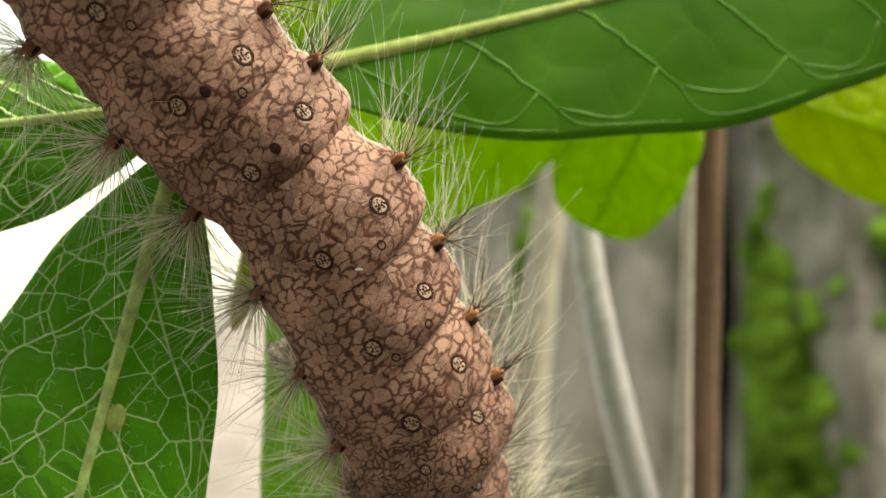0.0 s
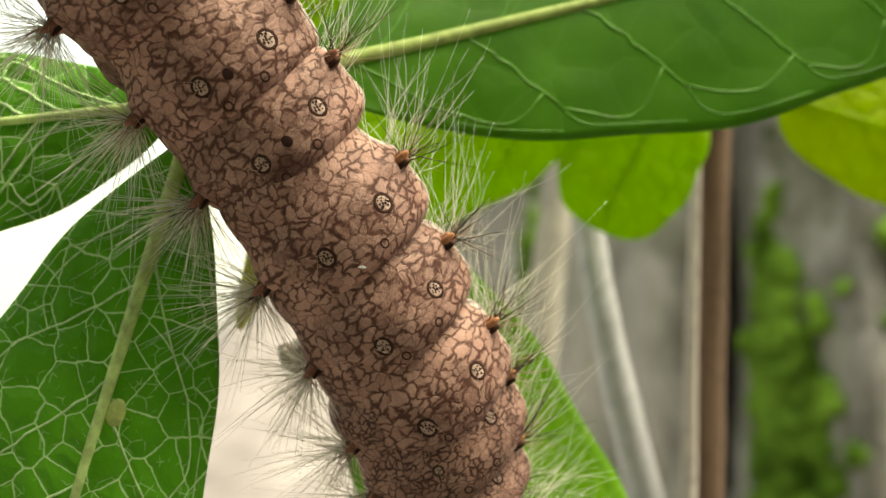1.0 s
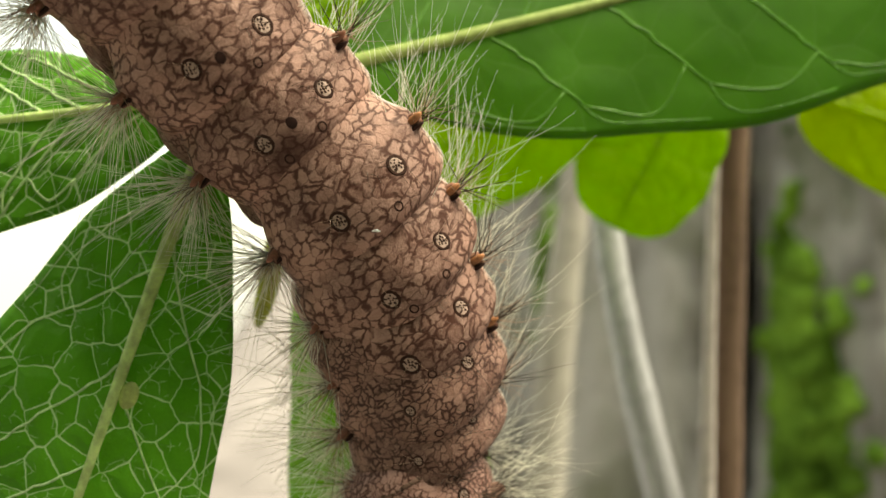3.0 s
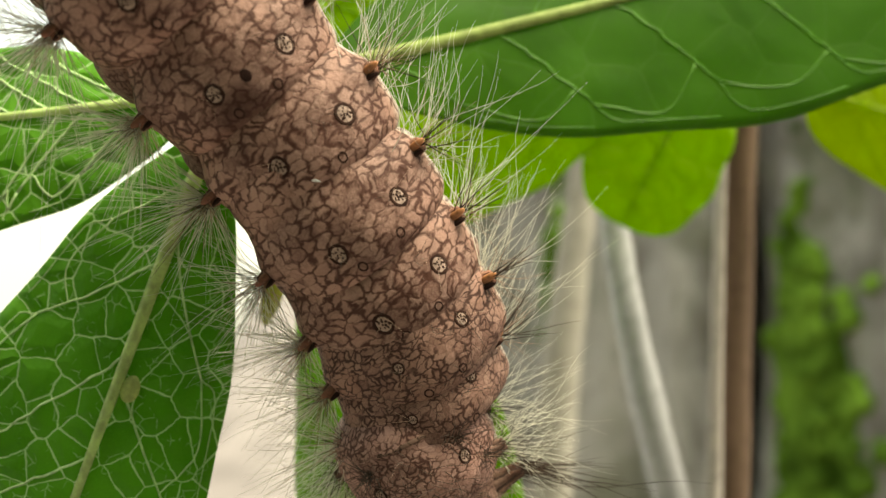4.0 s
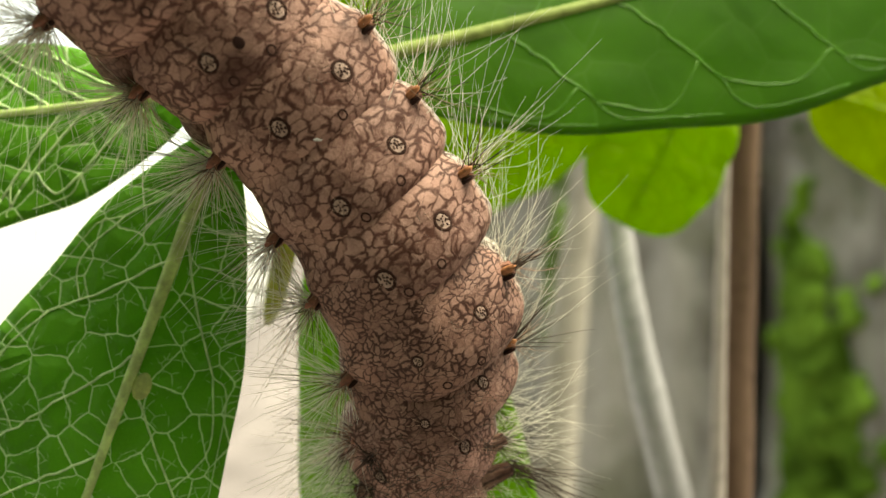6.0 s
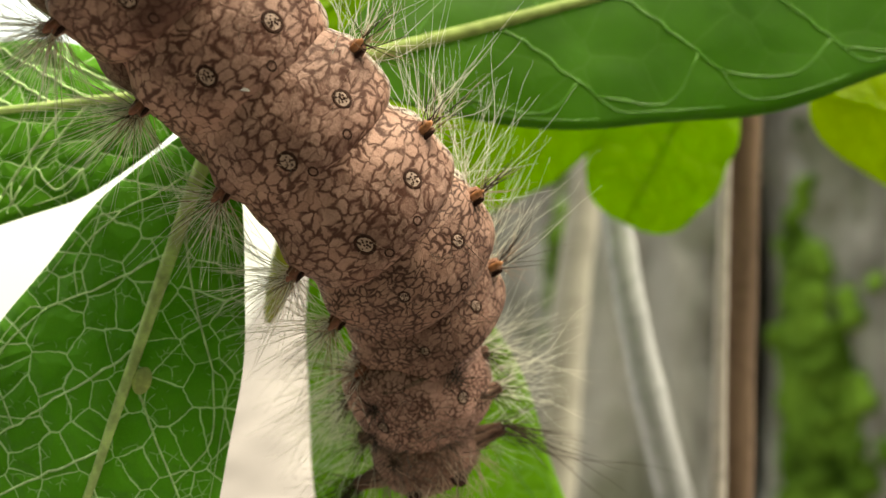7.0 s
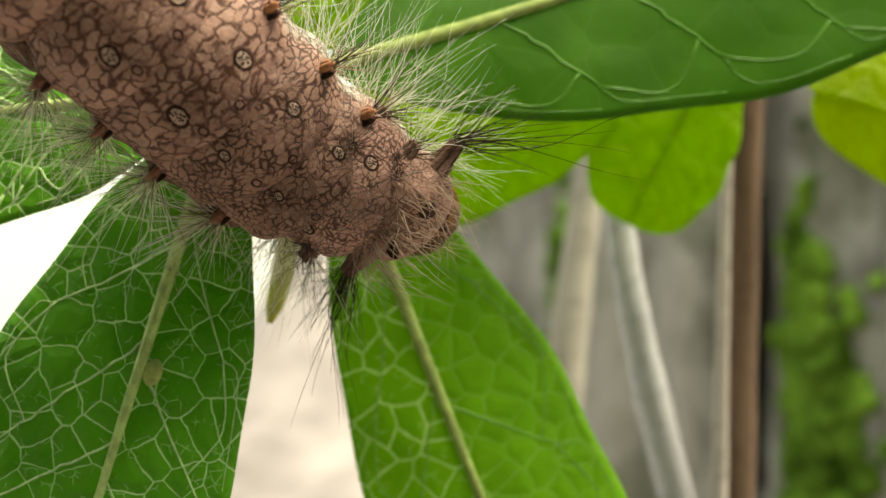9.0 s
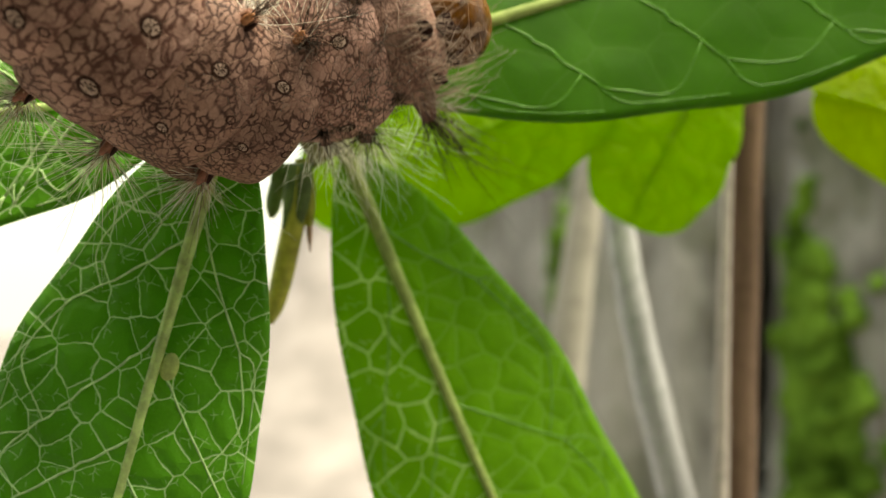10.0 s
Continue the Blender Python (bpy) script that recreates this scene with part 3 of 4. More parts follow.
# ---- added behind the camera to block light ----
def build_light_block():
    """An unseen dim hedge, added behind the camera to cut the light from the front."""
    root = thing("hedge", pose(0, -1.6, 0), "unseen dark hedge added behind the camera to dim the front light", "hedge", kind="structure")
    rng = random.Random(21)
    bm = bmesh.new()
    n, m = 60, 24
    grid = [[bm.verts.new((6.0 * (i / n - 0.5), -0.9 * (2 * i / n - 1) ** 2 * -1 + 0.25 * noise.noise((i * 0.5, j * 0.5, 7)), 2.6 * j / m - 0.05)) for j in range(m + 1)] for i in range(n + 1)]
    for i in range(n):
        for j in range(m):
            bm.faces.new((grid[i][j], grid[i + 1][j], grid[i + 1][j + 1], grid[i][j + 1]))
    ext = bmesh.ops.extrude_face_region(bm, geom=bm.faces[:])
    bmesh.ops.translate(bm, verts=[v for v in ext["geom"] if isinstance(v, bmesh.types.BMVert)], vec=(0, -0.7, 0))
    part("foliage_body", bm, M_ADDED_HEDGE, root)
    bm = bmesh.new()
    for _ in range(3000):
        i, j = rng.randrange(n), rng.randrange(m)
        p = Vector((6.0 * (i / n - 0.5), 0.9 * (2 * i / n - 1) ** 2 + 0.25 * noise.noise((i * 0.5, j * 0.5, 7)), 2.6 * j / m)) + Vector((rng.uniform(-.05, .05), rng.uniform(0, 0.08), rng.uniform(-.05, .05)))
        r = Euler((rng.uniform(0, 6), rng.uniform(0, 6), rng.uniform(0, 6))).to_matrix()
        s = rng.uniform(0.03, 0.06)
        vs = [bm.verts.new(p + r @ Vector(c) * s) for c in ((-1, 0, 0), (0, -0.45, 0.1), (1, 0, 0), (0, 0.45, 0.1))]
        bm.faces.new(vs)
    tagged(part("foliage", bm, M_ADDED_HEDGE, root, smooth=False), kind="stuff")


build_light_block()


# ---- the caterpillar ----
CAT = thing("caterpillar", Matrix.Translation((0, 0, Z0)), "pinkish brown caterpillar with dark net pattern and pale hair tufts", "caterpillar")
LEGS = []
R_BODY, A_BODY = 0.0053, 0.0064


def skin_radius(radius, f, w, power, seed, taper, wart, front):
    """How far the skin of a ring lies from its axis, at f along it and the angle w round it."""
    cx, cz = math.cos(w), math.sin(w)
    prof = (1 - abs(f) ** (7.0 if front and f > 0 else power)) ** 0.47 * (1 - taper * f)
    if front and f > 0:
        prof *= 1 + 0.034 * math.sin(min(1, f) * math.pi / 2)     # a lip over the next ring
    elif front:
        low = min(1, max(0, -f / 0.28))
        prof *= 1 - 0.085 * low * low * (3 - 2 * low)             # slips under the ring behind
    bump = 0.013 * noise.noise((cx * 2.2 + seed * 7, f * 2.5, cz * 2.2)) + 0.010 * noise.noise((cx * 6 + seed, f * 7, cz * 6))
    fold = -0.018 * math.exp(-((f + 0.36) / 0.05) ** 2) * max(0, 0.7 + 0.5 * cz)
    v = w % (2 * math.pi)
    side = wart * math.exp(-((abs(v if v < math.pi else v - 2 * math.pi) - (0.38 if cx > 0 else math.pi - 0.38)) / 0.36) ** 2 - (f / 0.33) ** 2)
    return radius * prof * (1 + bump + fold + side)


def barrel(radius, half_length, power=4.0, seed=0, taper=0.0, flat=0.94, wart=0.0, front=None):
    """One ring of the body: y along it, z the back; bulges where its warts sit."""
    bm = bmesh.new()
    n, m = 56, 72
    rings = []
    for i in range(n + 1):
        f = math.sin((-1 + 2 * i / n) * math.pi / 2) * 0.9995
        ring = []
        for j in range(m):
            w = 2 * math.pi * j / m
            r = skin_radius(radius, f, w, power, seed, taper, wart, front)
            ring.append(bm.verts.new((r * math.cos(w), f * (front if front and f > 0 else half_length), r * math.sin(w) * flat)))
        rings.append(ring)
    for p, q in zip(rings, rings[1:]):
        for j in range(m):
            bm.faces.new((p[(j + 1) % m], p[j], q[j], q[(j + 1) % m]))
    bm.faces.new(rings[0])
    bm.faces.new(rings[-1][::-1])
    return bm


def on_skin(bm, angle, y, lift, radius, half_length, power, seed, taper, wart, front, flat=0.94):
    """Wraps a flat mark (x across, y along, z out) onto the skin of a ring."""
    for v in bm.verts:
        yy = y + v.co.y
        f = yy / (front if front and yy > 0 else half_length)
        w = math.pi / 2 - radians(angle) - v.co.x / radius
        r = skin_radius(radius, f, w, power, seed, taper, wart, front) + lift + v.co.z
        v.co = (r * math.cos(w), yy, r * math.sin(w) * flat)
    return bm


def hairs(count, at, axis, spread, lengths, thick, seed, sag=(0, 0, -0.3), jitter=0.0005, side_spread=None, wiggle=0.04):
    """A tuft of bent, tapered hairs that fan from one place."""
    rng = random.Random(seed)
    bm = bmesh.new()
    axis = Vector(axis).normalized()
    a = axis.cross(Vector((0, 0, 1))).normalized()
    b = a.cross(axis)
    for _ in range(count):
        s1, s2 = rng.gauss(0, spread), rng.gauss(0, side_spread or spread * 0.6)
        d = (axis + a * math.tan(max(-1.35, min(1.35, s1))) + b * math.tan(max(-1.2, min(1.2, s2)))).normalized()
        size = rng.uniform(*lengths) * rng.uniform(0.8, 1.1)
        start = Vector(at) + Vector([rng.gauss(0, jitter) for _ in range(3)])
        sg = Vector(sag) * rng.uniform(0.3, 1.4) + Vector([rng.gauss(0, 0.12) for _ in range(3)])
        kink = Vector([rng.gauss(0, wiggle) for _ in range(3)])
        n = 7
        pts = [start + size * (f * d + sg * f * f * 0.5 + kink * math.sin(f * 5)) for f in (i / n for i in range(n + 1))]
        tube(bm, pts, [thick * rng.uniform(0.8, 1.2) * (1 - 0.8 * (i / n) ** 1.5) for i in range(n + 1)], 3)
    return bm


def knob_mesh(size):
    """A small rounded knob, flat along x."""
    bm = bmesh.new()
    bmesh.ops.create_icosphere(bm, subdivisions=2, radius=1.0, matrix=Matrix.Diagonal((size * 0.7, size, size, 1)))
    return bm


def wart_mesh(size, length, flare=1.9):
    """A blunt pleated cone along x, its end a little cupped."""
    bm = bmesh.new()
    prof = [(-0.9, flare), (-0.5, 0.40 + 0.55 * flare), (-0.1, 1.12), (0.3, 0.88), (0.7, 0.76), (0.95, 0.70), (1.04, 0.52), (0.98, 0.2)]
    m = 28
    rings = [[bm.verts.new((length * x * (1 + 0.04 * math.sin(3 * w)), size * r * math.cos(w) * (1 + 0.09 * math.sin(7 * w + x)), size * r * math.sin(w) * (1 + 0.09 * math.sin(7 * w + x))))
              for w in (2 * math.pi * j / m for j in range(m))] for x, r in prof]
    for p, q in zip(rings, rings[1:]):
        for j in range(m):
            bm.faces.new((p[j], p[(j + 1) % m], q[(j + 1) % m], q[j]))
    bm.faces.new(rings[-1])
    return bm


def lozenge_mesh(x, y, z):
    """A small drop, blunt towards +x and drawn out towards -x."""
    bm = bmesh.new()
    bmesh.ops.create_uvsphere(bm, u_segments=12, v_segments=8, radius=1.0)
    for v in bm.verts:
        thin = 1 if v.co.x > 0 else 1 - 0.65 * v.co.x * v.co.x
        v.co = (v.co.x * x, v.co.y * y * thin, v.co.z * z * thin)
    return bm


def ring_mesh(size, width):
    """A dark rim round an oval spot, in the plane z = 0."""
    bm = bmesh.new()
    n = 28
    pts = [Vector((size * math.cos(w) * 0.86, size * math.sin(w), 0)) for w in (2 * math.pi * i / n for i in range(n))]
    loops = []
    for i, p in enumerate(pts):
        o = p.normalized()
        wob = 1 + 0.5 * noise.noise((i * 0.7, size * 9000, 2))
        loops.append([bm.verts.new(p + width * wob * (math.cos(a) * o + 0.14 * math.sin(a) * Vector((0, 0, 1)))) for a in (2 * math.pi * j / 6 for j in range(6))])
    for i in range(n):
        p, q = loops[i], loops[(i + 1) % n]
        for j in range(6):
            bm.faces.new((p[j], q[j], q[(j + 1) % 6], p[(j + 1) % 6]))
    return bm


def disc_mesh(size):
    bm = bmesh.new()
    bmesh.ops.create_uvsphere(bm, u_segments=20, v_segments=8, radius=1.0, matrix=Matrix.Diagonal((size * 0.84, size, size * 0.03, 1)))
    return bm


def dots_mesh(size, seed):
    rng = random.Random(seed)
    bm = bmesh.new()
    for i in range(11):
        a, r = i * 2.4 + rng.uniform(-0.3, 0.3), size * 0.70 * math.sqrt((i + 0.3) / 11)
        t = size * rng.uniform(0.09, 0.16)
        bmesh.ops.create_icosphere(bm, subdivisions=1, radius=1.0, matrix=Matrix.Translation((r * math.cos(a) * 0.85, r * math.sin(a), size * 0.045)) @ Matrix.Diagonal((t, t * 1.3, t * 0.25, 1)))
    return bm


def on_back(angle, y, radius, flat=0.94, lift=0.0):
    """A pose on the skin: angle from the middle of the back towards +x, z out of the skin."""
    a = radians(angle)
    radius *= 1.007
    p = Vector(((radius + lift) * math.sin(a), y, (radius + lift) * math.cos(a) * flat))
    return Matrix.Translation(p) @ Matrix.Rotation(a, 4, "Y")


def spot(seg, angle, y, size, seed, skin):
    """A dark-rimmed oval with dark dots, lying in the skin."""
    part("eyespot", on_skin(ring_mesh(size, size * 0.18), angle, y, 0.000012, *skin), M_RIM, seg, "dark-rimmed pale dotted eyespot")
    part("spot_centre", on_skin(disc_mesh(size), angle, y, 0.000004, *skin), M_SPOT, seg)
    part("spot_dots", on_skin(dots_mesh(size, seed), angle, y, 0.000010, *skin), M_RIM, seg)
    at = on_back(angle, y, skin[0]).translation
    out = (math.sin(radians(angle)), 0.1, math.cos(radians(angle)))
    part("spot_bristles", hairs(3, at, out, 1.1, (0.0014, 0.0028), 0.000013, seed + 900, (0, 0, 0), 0.0002, 1.1, 0.01), M_BRISTLE, seg)
    part("spot_hairs", hairs(2, at, out, 1.15, (0.0014, 0.0028), 0.000011, seed + 950, (0, 0, 0), 0.0002, 1.15, 0.01), M_TAN_HAIR, seg)


def abdomen_segment(index):
    rng = random.Random(100 + index)
    r = R_BODY if index < 6 else 0.0049
    skin = (r, A_BODY if index < 6 else 0.0054, 5.6 if index < 6 else 3.8, index, 0.0, 0.105, 0.0043 if index < 6 else 0.0036)
    seg = part("segment", barrel(*skin[:5], wart=skin[5], front=skin[6]), M_SKIN_BLOTCH if index == 1 else M_SKIN_DENSE if index > 4 else M_SKIN, CAT)
    for sx in (1, -1):
        ang = radians(21)
        at = Vector((sx * r * 1.03 * math.cos(ang), 0.0003, r * 1.01 * math.sin(ang)))
        turn = Matrix.Translation(at) @ Matrix.Rotation(math.pi if sx < 0 else 0, 4, "Z") @ Matrix.Rotation(-ang * 0.8, 4, "Y")
        w = part("wart", wart_mesh(0.00058, 0.00078, 2.9), M_WART, seg, "pleated stub-like side wart")
        w.matrix_local = turn
        tip = turn @ Vector((0.00078, 0, 0.0001))
        orange = sx < 0 and index > 1
        cap = part("wart_tip", lozenge_mesh(0.00070, 0.00024, 0.00020), M_WART_TIP if orange else M_WART_RED, seg, "orange wart tip" if orange else "reddish brown wart tip")
        cap.matrix_local = turn @ Matrix.Translation((0.00048, -0.00014 * sx, 0.00036))
        slit = part("wart_groove", lozenge_mesh(0.00075, 0.00015, 0.00022), M_DARK, seg, "black groove beside the wart tip")
        slit.matrix_local = turn @ Matrix.Translation((0.00012, 0.00022 * sx, 0.00044)) @ Matrix.Rotation(radians(8 * sx), 4, "Z")
        if sx > 0:
            part("hair_tuft", hairs(120 if index < 3 else 80, tip - Vector((0.0002, 0, 0.0003)), (sx, -0.05, -0.2), 0.75, (0.0035, 0.0095) if index < 1 else (0.0032, 0.0078), 0.000023, 7 * index + sx, (0, 0.05, -0.1), 0.0002, None, 0.015), M_HAIR, seg, "long pale side hairs")
        else:
            part("hair_tuft", hairs(38 if index < 5 else 50, tip - Vector((-0.0009, 0, 0.0016)), (sx, -0.55, -0.3), 0.5, (0.0045, 0.0092), 0.000021, 7 * index + sx, (0, -0.25, -0.2), 0.0008), M_HAIR, seg, "long pale side hairs")
        part("short_hair_tuft", hairs(26 if sx > 0 else 16, tip, (sx, 0.3, 0.1), 0.75, (0.0018, 0.0040), 0.000021, 9 * index + sx, (0, 0, -0.1), 0.00025), M_TAN_HAIR, seg, "short tan hairs")
        part("bristle_tuft", hairs((5 if index < 1 else 16) if sx > 0 else 10, tip, (sx, 0.05 if sx > 0 else -0.1, 0.15), 0.7 if sx > 0 else 0.5, (0.0026, 0.0066) if sx > 0 else (0.0022, 0.0046), 0.000018 if sx > 0 else 0.000036, 11 * index + sx, (0, 0, 0.05), 0.00018, None, 0.01), M_BRISTLE, seg, "stiff dark bristles")
        if sx > 0 and index < 6:                # the flank swells between two warts
            lobe = bmesh.new()
            bmesh.ops.create_icosphere(lobe, subdivisions=4, radius=1.0)
            for v in lobe.verts:
                v.co *= 1 + 0.10 * noise.noise(v.co * 2.5 + Vector((index, sx, 0))) + 0.03 * noise.noise(v.co * 8)
            bmesh.ops.transform(lobe, matrix=Matrix.Diagonal((0.0015, 0.0024, 0.0020, 1)), verts=lobe.verts)
            flank = part("flank_fold", lobe, M_FLANK, seg, "brown fold of the flank")
            flank.matrix_local = Matrix.Translation((sx * r * 0.80, 0.0038, -0.0004))
        at_y = (0.0013 if index < 5 else 0.0005) + rng.uniform(-0.0002, 0.0002)
        spot(seg, 12 if sx > 0 else -36, at_y, 0.00053 * rng.uniform(0.9, 1.08) * (1 if index < 5 else 0.85 if index == 5 else 0.7) * (1 if index < 5 or sx < 0 else 0.75), index * 2 + sx, skin)
        if index != 2 or sx < 0:
            part("small_eyespot", on_skin(ring_mesh(0.00026, 0.00005), (5 if sx > 0 else -20) + rng.uniform(-3, 3), 0.0028, 0.000010, *skin), M_RIM, seg)
    part("back_bristles", hairs(9, (-0.0022, 0.0006, r * 0.84), (-0.35, 0.2, 1), 0.5, (0.001, 0.0026), 0.000018, index + 77, (0, 0, 0), 0.0006), M_BRISTLE, seg)
    if index == 3:
        leg = bmesh.new()
        tube(leg, smoothline([Vector(p) for p in ((0.0030, 0.0014, -0.0042), (0.0056, 0.0012, -0.0058), (0.0074, 0.0008, -0.0062), (0.0086, 0.0005, -0.0060))], 10),
             [0.0013 - 0.00005 * i + (0.0003 if i in (8, 9) else 0) - (0.0006 if i == 10 else 0) for i in range(11)], 12)
        LEGS.append(part("proleg", leg, M_SKIN_FINE, seg, "fleshy pinkish brown proleg"))
    if index == 2:
        for y, turn in ((0.0015, -7), (0.0028, 1)):
            fleck = part("white_fleck", disc_mesh(0.00032), M_FLECK, seg, "tiny white fleck")
            fleck.matrix_local = on_back(turn, y, r) @ Matrix.Rotation(radians(40), 4, "Z") @ Matrix.Diagonal((0.3, 1.0, 1.2, 1))
    if index == 0:
        fleck = part("white_fleck", disc_mesh(0.0003), M_FLECK, seg, "tiny white fleck")
        fleck.matrix_local = on_back(23, 0.0020, r * 0.99) @ Matrix.Diagonal((1.0, 0.3, 1.2, 1))
    if index in (0, 1):
        part("dark_pit", on_skin(disc_mesh(0.00034), -5 if index == 0 else -8, 0.0015, 0.00001, *skin), M_DARK, seg, "dark round mark")
    return seg


def thorax():
    r = 0.0046
    seg = part("thorax", barrel(r, 0.0041, 3.8, 31, 0.06, wart=0.04), M_SKIN_FINE, CAT)
    band = part("dark_band", barrel(0.00442, 0.0008, 2.0, 33), M_BAND, seg, "dark band across the back")
    band.matrix_local = Matrix.Translation((0, -0.0019, 0.0002))
    for sx in (1, -1):
        for y, ang in ((-0.0008, 12), (0.0016, 18)):
            a = radians(ang)
            at = Vector((sx * r * 0.97 * math.cos(a), y, r * math.sin(a)))
            w = part("wart", wart_mesh(0.0005, 0.0006, 1.2), M_WART_DARK, seg)
            w.matrix_local = Matrix.Translation(at) @ Matrix.Rotation(math.pi if sx < 0 else 0, 4, "Z")
            part("hair_tuft", hairs(80 if sx > 0 else 50, at - Vector((0, 0, 0.0006)), (sx, 0.35, -0.25), 0.6, (0.0038, 0.0074), 0.000019, int(ang * 3 + sx), (0, 0.1, -0.2), 0.0005), M_HAIR, seg, "long pale side hairs")
            part("bristle_tuft", hairs(24, at, (sx, 0.4, 0.25), 0.6, (0.0014, 0.0036), 0.000024, int(ang * 5 + sx), (0, 0, 0), 0.0002), M_BRISTLE, seg, "stiff dark bristles")
        spot(seg, sx * 35, 0.0004, 0.00042, 50 + sx, (r, 0.0041, 3.8, 31, 0.06, 0.04, None))
        part("star_tuft", hairs(40, on_back(sx * 34, -0.0010, r).translation, (sx * 0.6, 0.1, 0.8), 1.0, (0.0010, 0.0028), 0.000026, 310 + sx, (0, 0, 0), 0.00015, 1.0), M_BRISTLE, seg, "star of short dark bristles")
        part("star_tuft", hairs(34, on_back(sx * 52, 0.0012, r).translation, (sx * 0.8, 0.2, 0.6), 1.0, (0.0008, 0.0022), 0.000022, 300 + sx, (0, 0, 0), 0.00015, 1.0), M_BRISTLE, seg, "star of short dark bristles")
    part("fuzz", hairs(22, (0, 0.0004, r * 0.93), (0, 0.8, 0.6), 0.9, (0.0006, 0.0016), 0.000012, 775, (0, 0.1, -0.4), 0.0014, None, 0.01), M_TAN_HAIR, seg, "short tan fuzz")
    part("back_bristles", hairs(90, (0, 0.0009, r * 0.9), (0, 0.35, 1), 0.9, (0.0010, 0.0026), 0.000022, 771, (0, 0.1, 0), 0.0012), M_BRISTLE, seg)
    return seg


def prothorax():
    r = 0.0036
    seg = part("collar", barrel(r, 0.0029, 2.6, 41, 0.05), M_COLLAR, CAT)
    for sx in (1, -1):
        at = Vector((sx * r * 0.9, 0.0004, 0.0006))
        w = part("long_wart", wart_mesh(0.00066, 0.0014, 1.5), M_WART_DARK, seg, "long brown wart beside the head")
        w.matrix_local = Matrix.Translation(at + Vector((sx * 0.0005, 0, 0))) @ Matrix.Rotation(math.pi if sx < 0 else 0, 4, "Z")
        tip = at + Vector((sx * 0.0018, 0, 0))
        part("wart_tip", knob_mesh(0.0004), M_RIM, seg, "blackish wart tip").matrix_local = Matrix.Translation(tip) @ Matrix.Rotation(math.pi if sx < 0 else 0, 4, "Z")
        part("bristle_tuft", hairs(46 if sx > 0 else 38, tip, (sx, 0.3 if sx > 0 else 0.5, 0.05), 0.42, (0.0028, 0.0062), 0.000028, 60 + sx, (0, 0.05, 0), 0.00028), M_BRISTLE, seg, "long dark bristles")
        part("hair_tuft", hairs(16, tip - Vector((sx * 0.001, 0, 0.0005)), (sx, 0.4, -0.2), 0.6, (0.0025, 0.0055), 0.000021, 66 + sx, (0, 0.1, -0.2), 0.0005), M_HAIR, seg, "pale hairs")
        part("long_bristles", hairs(14 if sx > 0 else 7, tip, (sx, 0.35 if sx > 0 else 0.75, 0.05), 0.22, (0.0055, 0.0098), 0.000038, 63 + sx, (0, 0.25, 0), 0.00022), M_DARK, seg, "very long black bristles")
        part("star_tuft", hairs(34, on_back(sx * 30, -0.001, r).translation, (sx * 0.5, 0, 0.85), 1.0, (0.0008, 0.0024), 0.000022, 400 + sx, (0, 0, 0), 0.00015, 1.0), M_BRISTLE, seg, "star of short dark bristles")
        patch = part("dark_patch", disc_mesh(0.0007), M_DARK, seg, "black patch behind the head")
        patch.matrix_local = on_back(sx * 27, 0.0014, r * 0.93) @ Matrix.Rotation(radians(25), 4, "X")
    crease = part("dark_crease", barrel(0.00312, 0.0007, 2.0, 43), M_BAND, seg, "dark crease behind the collar")
    crease.matrix_local = Matrix.Translation((0, -0.0020, 0.0001))
    part("crease_bristles", hairs(70, (0, -0.0017, r * 0.95), (0, 0.2, 1), 1.0, (0.0008, 0.0022), 0.000024, 870, (0, 0.1, 0), 0.0012, 1.2, 0.01), M_BRISTLE, seg, "short dark bristles along the crease")
    rng = random.Random(88)
    for i in range(26):                         # long tan hairs that lean forward over the head
        a = radians(-75 + 6 * i + rng.uniform(-3, 3))
        at = (r * 0.97 * math.sin(a), 0.0006 + rng.uniform(-0.0005, 0.0005), r * 0.92 * math.cos(a))
        part("forehead_hairs", hairs(4, at, (0.5 * math.sin(a), 1.0, 0.5 * math.cos(a)), 0.45, (0.0024, 0.0050), 0.000026, 810 + i, (-0.9 * math.sin(a), 0.2, -0.9 * math.cos(a)), 0.0002, None, 0.05),
             M_PALE_TAN, seg, "pale tan hairs leaning over the head")
    part("dark_bristles", hairs(26, (0, 0.0002, r * 0.9), (0, 0.5, 1), 0.9, (0.0010, 0.0026), 0.000024, 779, (0, 0.1, 0), 0.0012, None, 0.01), M_BRISTLE, seg, "short dark bristles")
    part("back_bristles", hairs(26, (0, 0.001, r * 0.9), (0, 0.9, 0.7), 0.7, (0.001, 0.0028), 0.000012, 773, (0, 0.1, -0.4), 0.0012, None, 0.01), M_TAN_HAIR, seg)
    return seg


